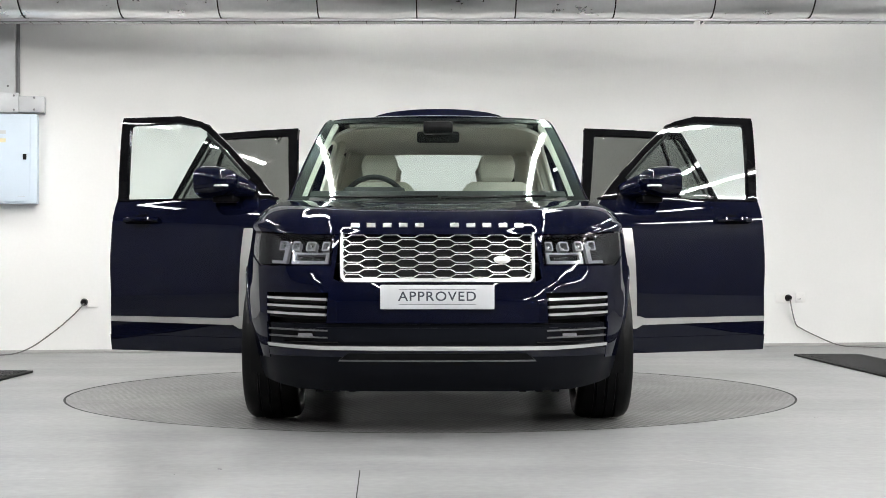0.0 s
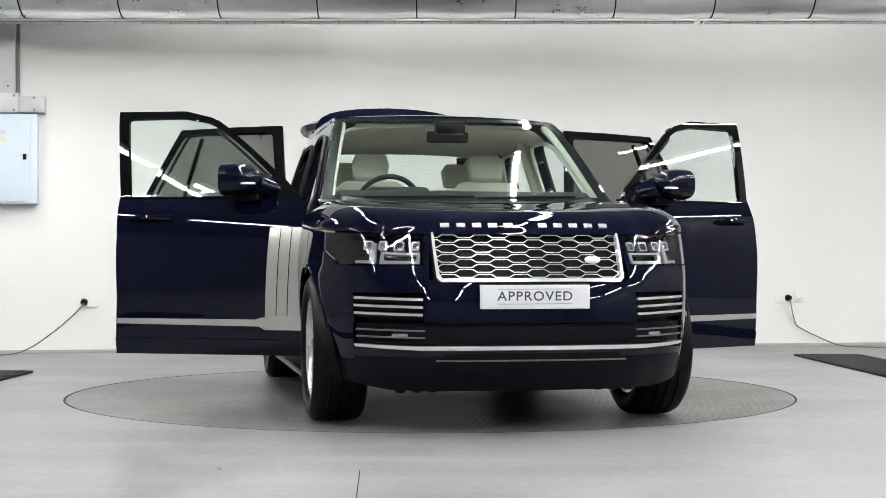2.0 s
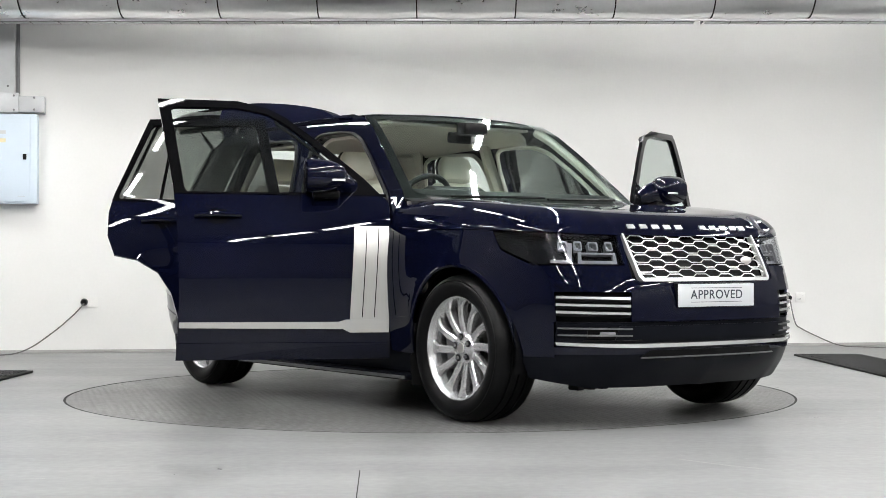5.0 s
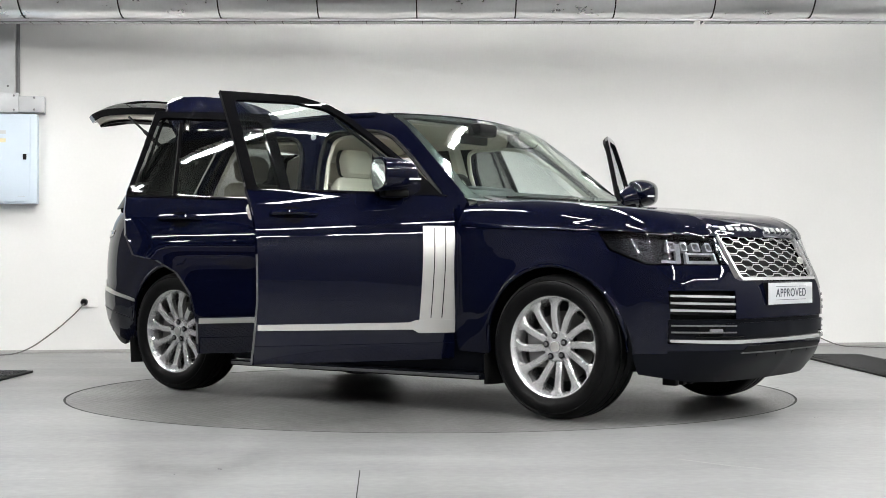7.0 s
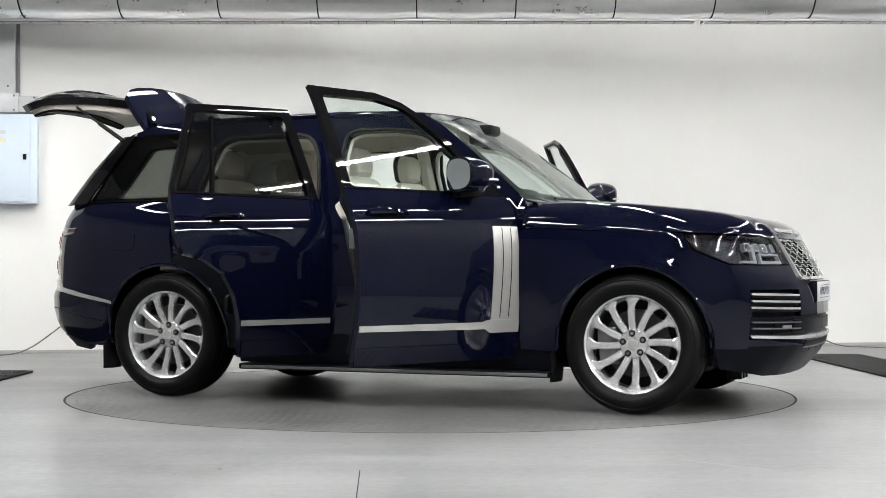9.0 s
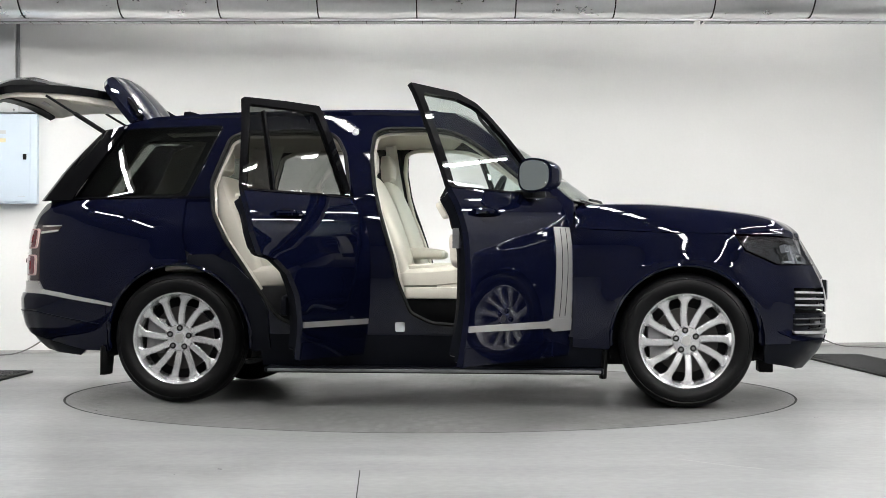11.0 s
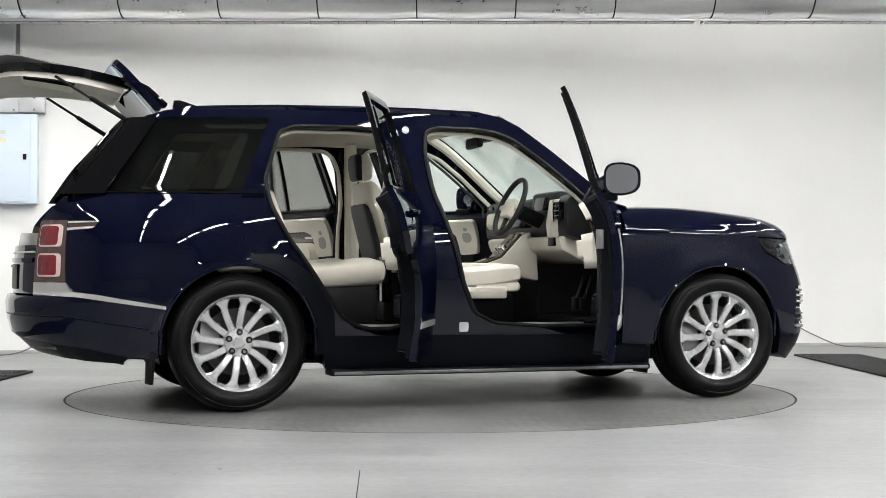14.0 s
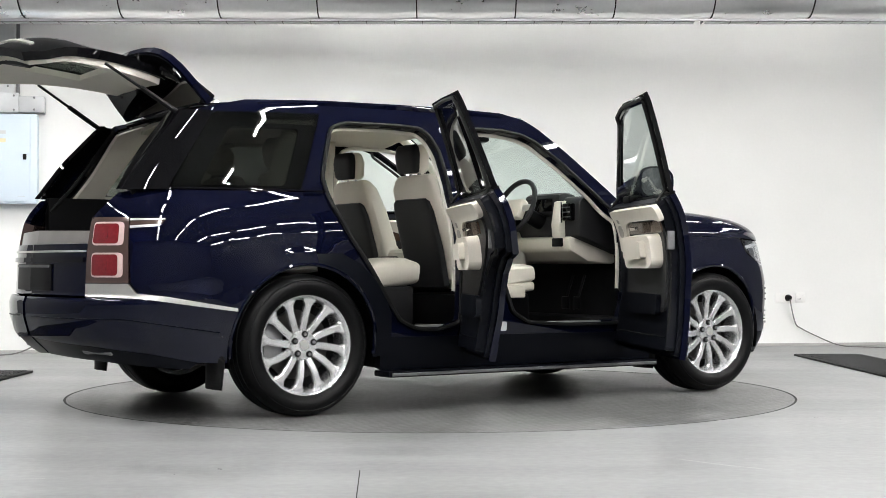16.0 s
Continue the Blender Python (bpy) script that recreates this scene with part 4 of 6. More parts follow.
def build_badge_bars():
    # ten raised silver blocks along the bonnet's leading edge
    P, N = bonnet_edge()
    order = np.argsort(P[:, 1])
    ds = np.linspace(0.0, 0.12, 60)

    def at(y, z):
        """The bonnet's front slope at a distance from the middle and a height."""
        i = order[np.searchsorted(P[order, 1], y)]
        x0 = np.interp(y, P[order, 1], P[order, 0])
        q = np.c_[x0 - ds, np.full(len(ds), y)]
        h = np.maximum.accumulate(bonnet_height(q))
        return Vector((float(np.interp(z, h, q[:, 0])), y, z))
    for i in range(10):
        y = -0.398 + i * 0.0775 + (0.092 if i > 4 else 0)
        bm = bmesh.new()
        lo, hi = [], []
        for z in (0.966, 0.975, 0.984):
            for yy in (y - 0.020, y + 0.022):
                p = at(yy, z)
                d = at(yy, z + 0.006) - at(yy, z - 0.006)
                n = Vector((d.z, 0, -d.x)).normalized()
                lo.append(bm.verts.new(p - n * 0.004))
                hi.append(bm.verts.new(p + n * 0.006))
        for g, fl in ((hi, 1), (lo, -1)):
            for k in (0, 2):
                bm.faces.new((g[k], g[k + 1], g[k + 3], g[k + 2])[::fl])
        for a, b in ((0, 1), (1, 3), (3, 5), (5, 4), (4, 2), (2, 0)):
            bm.faces.new((lo[a], lo[b], hi[b], hi[a]))
        part("badge_block", bm, BRIGHT, bonnet)


build_badge_bars()
ROOF_X = [0.30, 0.17, 0.05, -0.3, -0.7, -1.2, -1.6, -1.82]
ROOF_Z = [1.688, 1.706, 1.722, 1.740, 1.743, 1.732, 1.708, 1.682]


def build_roof():
    half = [(0.19, 0.0), (0.175, 0.3), (0.13, 0.52), (0.06, 0.64)] + [(x, float(skin_raw(s_at_x(x), 1.70)[1]) - 0.004) for x in (0.0, -0.3, -0.7, -1.2, -1.6)] + [(-1.80, 0.60), (-1.82, 0.3), (-1.83, 0)]
    out = half + [(x, -y) for x, y in half[-2:0:-1]]

    def height(q):
        a = np.abs(q[:, 1])
        return np.interp(q[:, 0], ROOF_X[::-1], ROOF_Z[::-1]) - 0.022 * (a / 0.6) ** 2 - 0.9 * np.clip(a - 0.56, 0, 1) ** 2

    def place(q, o):
        e = 0.02
        gx = (height(q + [e, 0]) - height(q - [e, 0])) / (2 * e)
        gy = (height(q + [0, e]) - height(q - [0, e])) / (2 * e)
        n = np.c_[-gx, -gy, np.ones(len(q))]
        return np.c_[q, height(q)], n / np.linalg.norm(n, axis=1)[:, None]
    v, f = fill(out, (), 0.06)
    sheet("roof", v, f, place, PAINT, car, 0.02)
    inner = [(x * 0.97 - 0.03, y * 0.985) for x, y in out]
    v, f = fill(inner, (), 0.06)

    def below(q, o):
        p, n = place(q, o)
        p[:, 2] -= 0.05 + 1.0 * np.clip(np.abs(q[:, 1]) - 0.45, 0, 1) ** 2
        return p, n
    sheet("headlining", v, f, below, HEADLINE, car, 0.02, "pale cloth headlining")
    bm = bmesh.new()
    prof = [(-1.50, 0.0), (-1.56, 0.035), (-1.66, 0.066), (-1.70, 0.064), (-1.71, 0.0)]
    z0 = 1.715
    rows = [[bm.verts.new((x, y * (1 if z < 0.01 else 0.4), z0 + z)) for x, z in prof] for y in (-0.03, 0.03)]
    for k in range(len(prof)):
        j = (k + 1) % len(prof)
        bm.faces.new((rows[0][k], rows[0][j], rows[1][j], rows[1][k]))
    bm.faces.new(rows[0])
    bm.faces.new(rows[1][::-1])
    part("antenna_fin", bm, GLOSSBLACK, car)


build_roof()
# side edge of the windscreen, foot to head, as side-view points
SCREEN_EDGE = [(0.84, 1.145), (0.70, 1.262), (0.44, 1.478), (0.26, 1.615), (0.14, 1.68)]
SCREEN_MID = [(1.01, 1.135), (0.855, 1.248), (0.57, 1.453), (0.34, 1.605), (0.185, 1.700)]


def screen_point(u, v, lift=0.0):
    """u across, minus one to one; v from foot to head."""
    t = v * (len(SCREEN_EDGE) - 1)
    k = np.arange(len(SCREEN_EDGE))
    ex, ez = np.interp(t, k, [p[0] for p in SCREEN_EDGE]), np.interp(t, k, [p[1] for p in SCREEN_EDGE])
    mx, mz = np.interp(t, k, [p[0] for p in SCREEN_MID]), np.interp(t, k, [p[1] for p in SCREEN_MID])
    s = np.array([s_at_x(x) for x in np.atleast_1d(ex)])
    ep = skin_raw(s, ez) - np.array([0, 0.03, 0])
    w = np.abs(u) ** 2.2
    x = mx * (1 - w) + ep[:, 0] * w
    z = mz * (1 - w) + ep[:, 2] * w
    y = ep[:, 1] * u
    return np.c_[x, y, z]


def build_screen():
    v, f = fill([(-1, 0), (1, 0), (1, 1), (-1, 1)], (), 0.07)

    def place(q, o):
        p = screen_point(q[:, 0], q[:, 1])
        e = 0.03
        du = screen_point(q[:, 0] + e, q[:, 1]) - screen_point(q[:, 0] - e, q[:, 1])
        dv = screen_point(q[:, 0], np.clip(q[:, 1] + e * 3, -0.0, 1)) - screen_point(q[:, 0], np.clip(q[:, 1] - e * 3, 0, 1.0))
        n = np.cross(du, dv)
        n /= np.linalg.norm(n, axis=1)[:, None]
        n *= np.sign(n[:, 2])[:, None]
        return p, n
    sheet("windscreen", v, f, place, GLASS, car, 0.005)
    # dark band at the foot, sides and head
    v, f = fill([(-1, 0), (1, 0), (1, 1), (-1, 1)], [[(-0.93, 0.09), (0.93, 0.09), (0.93, 0.93), (-0.93, 0.93)]], 0.07)

    def under(q, o):
        p, n = place(q, o)
        return p - n * 0.007, n
    sheet("screen_border", v, f, under, BLACK, car, 0.003)
    # scuttle and wipers
    bm = bmesh.new()
    rows = []
    for i in range(25):
        u = -1 + 2 * i / 24
        p = screen_point(np.array([u]), np.array([0.0]))[0]
        rows.append([bm.verts.new(q) for q in ((p[0] - 0.03, p[1], p[2] + 0.012), (p[0] + 0.05, p[1], p[2] - 0.006), (p[0] + 0.07, p[1], p[2] - 0.05), (p[0] - 0.05, p[1], p[2] - 0.05))])
    for a, b in zip(rows, rows[1:]):
        for k in range(4):
            bm.faces.new((a[k], a[(k + 1) % 4], b[(k + 1) % 4], b[k]))
    part("scuttle", bm, BLACK, car)
    for u0, u1 in ((-0.72, 0.0), (0.02, 0.72)):
        bm = bmesh.new()
        q = [screen_point(np.array([u0 + (u1 - u0) * k / 6]), np.array([0.03 + 0.02 * (k / 6)]))[0] + np.array([0.01, 0, 0.014]) for k in range(7)]
        tube(bm, q, 0.008, 6)
        part("wiper", bm, BLACK, car)
    # mirror inside
    bm = bmesh.new()
    box(bm, 0.20, 0.24, -0.13, 0.13, 1.535, 1.605, 0.02, 3)
    box(bm, 0.24, 0.34, -0.09, 0.09, 1.58, 1.66, 0.02)
    part("rear_view_mirror", bm, BLACK, car)
    for sg in (-1, 1):
        bm = bmesh.new()
        box(bm, -0.02, 0.16, sg * 0.15, sg * 0.55, 1.640, 1.655, 0.006)
        part("sun_visor", bm, HEADLINE, car)
        bm = bmesh.new()
        q = [screen_point(np.array([sg * 0.965]), np.array([k / 10]))[0] - np.array([0.02, sg * 0.012, 0.035]) for k in range(11)]
        tube(bm, q, 0.032, 8)
        part("pillar_trim", bm, CREAMTRIM, car)


build_screen()

# ---- nose ----


def build_nose():
    # painted bumper with openings for the side vents
    def vent(sg):
        return nose([(sg * 0.525, 0.512), (sg * 0.52, 0.655), (sg * 0.838, 0.655), (sg * 0.832, 0.512)])
    f = s_at_x(1.985)
    out = [(-f, 0.40), (-s_at_x(2.015), 0.70), (-s_at_x(1.965), 0.783), (-s_at_y(0.525), 0.783), (-s_at_y(0.505), 0.72), (-s_at_y(0.47), 0.706),
           (s_at_y(0.47), 0.706), (s_at_y(0.505), 0.72), (s_at_y(0.525), 0.783), (s_at_x(1.965), 0.783), (s_at_x(2.015), 0.70), (f, 0.40),
           (s_at_x(1.92), 0.338), (s_at_y(0.84), 0.338), (s_at_y(0.84), 0.512), (-s_at_y(0.84), 0.512), (-s_at_y(0.84), 0.338), (-s_at_x(1.92), 0.338)]
    panel("front_bumper", out, PAINT, car, [vent(-1), vent(1)], step=0.04)
    # band between grille and lights
    for sg in (-1, 1):
        panel("grille_flank", nose([(sg * 0.505, 0.725), (sg * 0.528, 0.785), (sg * 0.545, 0.935), (sg * 0.51, 0.935)]), PAINT, car, off=-0.002)
    # dark lower intake
    panel("lower_intake", nose([(-0.84, 0.40), (0.84, 0.40), (0.835, 0.508), (-0.835, 0.508)]), DARKTRIM, car, off=-0.016, thick=0.03, step=0.04)
    panel("intake_lip", nose([(-0.60, 0.425), (0.60, 0.425), (0.58, 0.490), (-0.58, 0.490)]), DARKTRIM, car, off=-0.004, thick=0.02, step=0.04)
    panel("chrome_strip", nose([(-0.83, 0.398), (-0.55, 0.386), (0.55, 0.386), (0.83, 0.398), (0.835, 0.412), (0.55, 0.404), (-0.55, 0.404), (-0.835, 0.412)]), BRIGHT, car, off=0.008, thick=0.02, step=0.03,
          label="bright chrome strip across the bumper")
    panel("lower_band", nose([(-0.84, 0.352), (0.84, 0.352), (0.84, 0.388), (-0.84, 0.388)]), PAINT, car, off=-0.001, thick=0.02, step=0.04)
    panel("lower_slot", nose([(-0.47, 0.336), (0.47, 0.336), (0.42, 0.372), (-0.42, 0.372)]), BLACK, car, off=0.003, thick=0.02, step=0.04)
    panel("skid_strip", nose([(-0.47, 0.334), (0.47, 0.334), (0.465, 0.340), (-0.465, 0.340)]), STEEL, car, off=0.008, thick=0.02, step=0.03)
    e = s_at_x(1.90)
    panel("front_valance", [(-e, 0.337), (-s_at_x(1.93), 0.23), (-s_at_y(0.72), 0.185), (-s_at_y(0.45), 0.18), (s_at_y(0.45), 0.18), (s_at_y(0.72), 0.185), (s_at_x(1.93), 0.23), (e, 0.337),
                            (s_at_y(0.84), 0.352), (-s_at_y(0.84), 0.352)], DARKTRIM, car, off=-0.004, thick=0.03, step=0.04, label="dark grey lower valance")
    for y in (-0.30, -0.10, 0.10, 0.30):
        panel("sensor_recess", rounded(nose([(y - 0.022, 0.312), (y + 0.022, 0.312), (y + 0.022, 0.33), (y - 0.022, 0.33)]), 0.008), BLACK, car, off=-0.002, thick=0.004, step=0.02)
    for sg in (-1, 1):
        # vents: black well with three bright blades, fog lamp beneath
        panel("vent_well", nose([(sg * 0.51, 0.50), (sg * 0.505, 0.665), (sg * 0.85, 0.665), (sg * 0.845, 0.50)]), BLACK, car, off=-0.05, thick=0.01)
        for z in (0.628, 0.592, 0.556):
            panel("vent_blade", nose([(sg * 0.53, z - 0.012), (sg * 0.53, z), (sg * 0.832, z + 0.009), (sg * 0.832, z - 0.003)]), BRIGHT, car, off=0.003, thick=0.03, step=0.03)
            panel("vent_slat", nose([(sg * 0.53, z - 0.026), (sg * 0.53, z - 0.012), (sg * 0.832, z - 0.003), (sg * 0.832, z - 0.017)]), GLOSSBLACK, car, off=-0.006, thick=0.03, step=0.03)
        panel("fog_recess", rounded(nose([(sg * 0.56, 0.428), (sg * 0.56, 0.485), (sg * 0.72, 0.485), (sg * 0.72, 0.428)]), 0.01), BLACK, car, off=-0.010, thick=0.006)
        panel("fog_lamp", rounded(nose([(sg * 0.60, 0.444), (sg * 0.60, 0.462), (sg * 0.67, 0.462), (sg * 0.67, 0.444)]), 0.008), GUIDE, car, off=-0.004, thick=0.012, step=0.02)
        panel("fog_bar", nose([(sg * 0.47, 0.418), (sg * 0.47, 0.425), (sg * 0.74, 0.425), (sg * 0.74, 0.418)]), GLOSSBLACK, car, off=0.003, thick=0.012, step=0.03)
        for z in (0.445, 0.478):
            panel("lower_blade", nose([(sg * 0.52, z - 0.006), (sg * 0.52, z + 0.001), (sg * 0.828, z + 0.006), (sg * 0.828, z - 0.001)]), STEEL, car, off=0.002, thick=0.02, step=0.03)
    # number plate with its plinth
    bm = bmesh.new()
    box(bm, 2.30, 2.338, -0.262, 0.262, 0.575, 0.697, 0.006)
    part("plate_plinth", bm, BLACK, car)
    bm = bmesh.new()
    box(bm, 2.3385, 2.3435, -0.267, 0.267, 0.579, 0.692, 0.002)
    plate = part("number_plate", bm, PLATEWHITE, car, "pale grey dealer show plate")
    cu = bpy.data.curves.new("APPROVED", "FONT")
    cu.body = "APPROVED"
    cu.size = 0.062
    cu.align_x, cu.align_y = "CENTER", "CENTER"
    cu.extrude = 0.0006
    cu.space_character = 1.12
    cu.offset = 0.0006
    tx = new("lettering", cu)
    dg = bpy.context.evaluated_depsgraph_get()
    me = bpy.data.meshes.new_from_object(tx.evaluated_get(dg))
    bpy.data.objects.remove(tx)
    xs = [v.co.x for v in me.vertices]
    k = 0.365 / (max(xs) - min(xs))
    for v in me.vertices:
        v.co = Vector((2.3440 + v.co.z, v.co.x * k, 0.637 + v.co.y))
    me.materials.clear()
    me.materials.append(PRINT)
    t = new("lettering", me)
    t.parent = plate
    for z in (0.672, 0.602):
        bm = bmesh.new()
        box(bm, 2.3435, 2.3445, -0.18, 0.18, z - 0.0012, z + 0.0012)
        part("printed_line", bm, PRINT, plate)


build_nose()


def grille_half(z):
    return np.interp(z, [0.715, 0.93], [0.455, 0.492])


def build_grille():
    panel("grille_back", nose([(-0.48, 0.70), (0.48, 0.70), (0.51, 0.945), (-0.51, 0.945)]), CARPET, car, off=-0.045, thick=0.01)
    # bright surround: two sides and the foot
    w = 0.013
    pts_out = [(-0.505, 0.938), (-0.468, 0.725), (-0.445, 0.704), (0.445, 0.704), (0.468, 0.725), (0.505, 0.938)]
    pts_in = [(0.505 - w, 0.938), (0.468 - w - 0.002, 0.735), (0.440, 0.720), (-0.440, 0.720), (-0.468 + w + 0.002, 0.735), (-0.505 + w, 0.938)]
    g = panel("grille", nose(pts_out + pts_in), BRIGHT, car, off=0.008, thick=0.03, step=0.02, label="chrome grille with mesh of flat hexagons")
    # mesh: rows of stepped ribbons, mirrored row by row, joining into long hexagons
    rows, z0, z1, per, amp, r = 9, 0.736, 0.926, 0.178, 0.0070, 0.0031
    for i in range(rows):
        zc = z0 + (z1 - z0) * i / (rows - 1)
        for k in range(-4, 4):
            a = per * k
            ph = 1 if i % 2 else -1
            line = [(a, ph), (a + per * 0.36, ph), (a + per * 0.5, -ph), (a + per * 0.86, -ph), (a + per, ph)]
            pts = []
            for (y, h) in line:
                z = zc + h * amp
                lim = float(grille_half(z)) - 0.004
                pts.append((max(-lim, min(lim, y)), z))
            pts = [p for j, p in enumerate(pts) if j == 0 or abs(p[0] - pts[j - 1][0]) > 1e-4]
            if len(pts) < 2:
                continue
            q = np.array(nose(pts))
            P, N = skin(q[:, 0], q[:, 1], -0.004)
            bm = bmesh.new()
            tube(bm, P, r, 6, True)
            part("mesh_bar", bm, BRIGHT, g)
    # oval badge, plain
    q = np.array(nose([(0.315, 0.805)]))
    p, n = skin(q[:, 0], q[:, 1], 0.012)
    bm = bmesh.new()
    bmesh.ops.create_uvsphere(bm, u_segments=24, v_segments=10, radius=1.0, matrix=Matrix.Translation(p[0]) @ pose(0, 0, 0, 0, -14, 0) @ Matrix.Diagonal((0.006, 0.040, 0.020, 1)))
    part("oval_badge", bm, SILVER, g, "plain silver oval badge")


build_grille()


def build_headlight(sg):
    out = [(sg * s_at_y(0.538), 0.928), (sg * s_at_y(0.528), 0.79), (sg * s_at_x(1.985), 0.79), (sg * s_at_x(1.80), 0.868), (sg * s_at_x(1.735), 0.950)]
    h = panel("headlight", out, DARKCHROME, car, off=-0.075, thick=0.01, label="clear headlight with dark inner housing")
    panel("cover", out, LENS, h, off=0.0, thick=0.003)
    # rim walls so that the lamp is a closed box
    bm = bmesh.new()
    q = np.array(dense_loop(out, 0.04))
    P0, _ = skin(q[:, 0], q[:, 1], -0.002)
    P1, _ = skin(q[:, 0], q[:, 1], -0.08)
    a, b = [bm.verts.new(p) for p in P0], [bm.verts.new(p) for p in P1]
    for k in range(len(a)):
        j = (k + 1) % len(a)
        bm.faces.new((a[k], a[j], b[j], b[k]))
    part("lamp_wall", bm, DARKCHROME, h)
    # signature strip: a broken square of pale light guides
    s0, s1 = s_at_y(0.56), s_at_y(0.845)
    for i, (u0, u1, z0, z1) in enumerate(((0.0, 0.62, 0.800, 0.816), (0.0, 0.06, 0.80, 0.85), (0.56, 0.62, 0.80, 0.86), (0.0, 0.62, 0.846, 0.856), (0.72, 0.80, 0.80, 0.90), (0.72, 1.05, 0.80, 0.814))):
        g = rounded([(sg * (s0 + (s1 - s0) * u0), z0), (sg * (s0 + (s1 - s0) * u1), z0), (sg * (s0 + (s1 - s0) * u1), z1), (sg * (s0 + (s1 - s0) * u0), z1)], 0.006, 2)
        panel("light_guide", g, GUIDE, h, off=-0.026, thick=0.02, step=0.03)
    for i in range(4):
        u = s0 + (s1 - s0) * (0.10 + 0.255 * i)
        q = rounded([(sg * (u - 0.028), 0.866), (sg * (u + 0.028), 0.866), (sg * (u + 0.030), 0.912), (sg * (u - 0.026), 0.912)], 0.010, 3)
        panel("lamp_module", q, GUIDE, h, [rounded([(sg * (u - 0.020), 0.873), (sg * (u + 0.020), 0.873), (sg * (u + 0.022), 0.905), (sg * (u - 0.018), 0.905)], 0.008, 3)], off=-0.03, thick=0.03, step=0.03)
        p, n = skin(np.array([sg * u]), np.array([0.889]), -0.052)
        m = Matrix.Translation(p[0]) @ Vector(n[0]).to_track_quat("Z", "Y").to_matrix().to_4x4()
        bm = bmesh.new()
        bmesh.ops.create_uvsphere(bm, u_segments=16, v_segments=8, radius=0.015, matrix=m)
        part("projector", bm, CHROME, h)


for sg in (-1, 1):
    build_headlight(sg)

# ---- tail ----


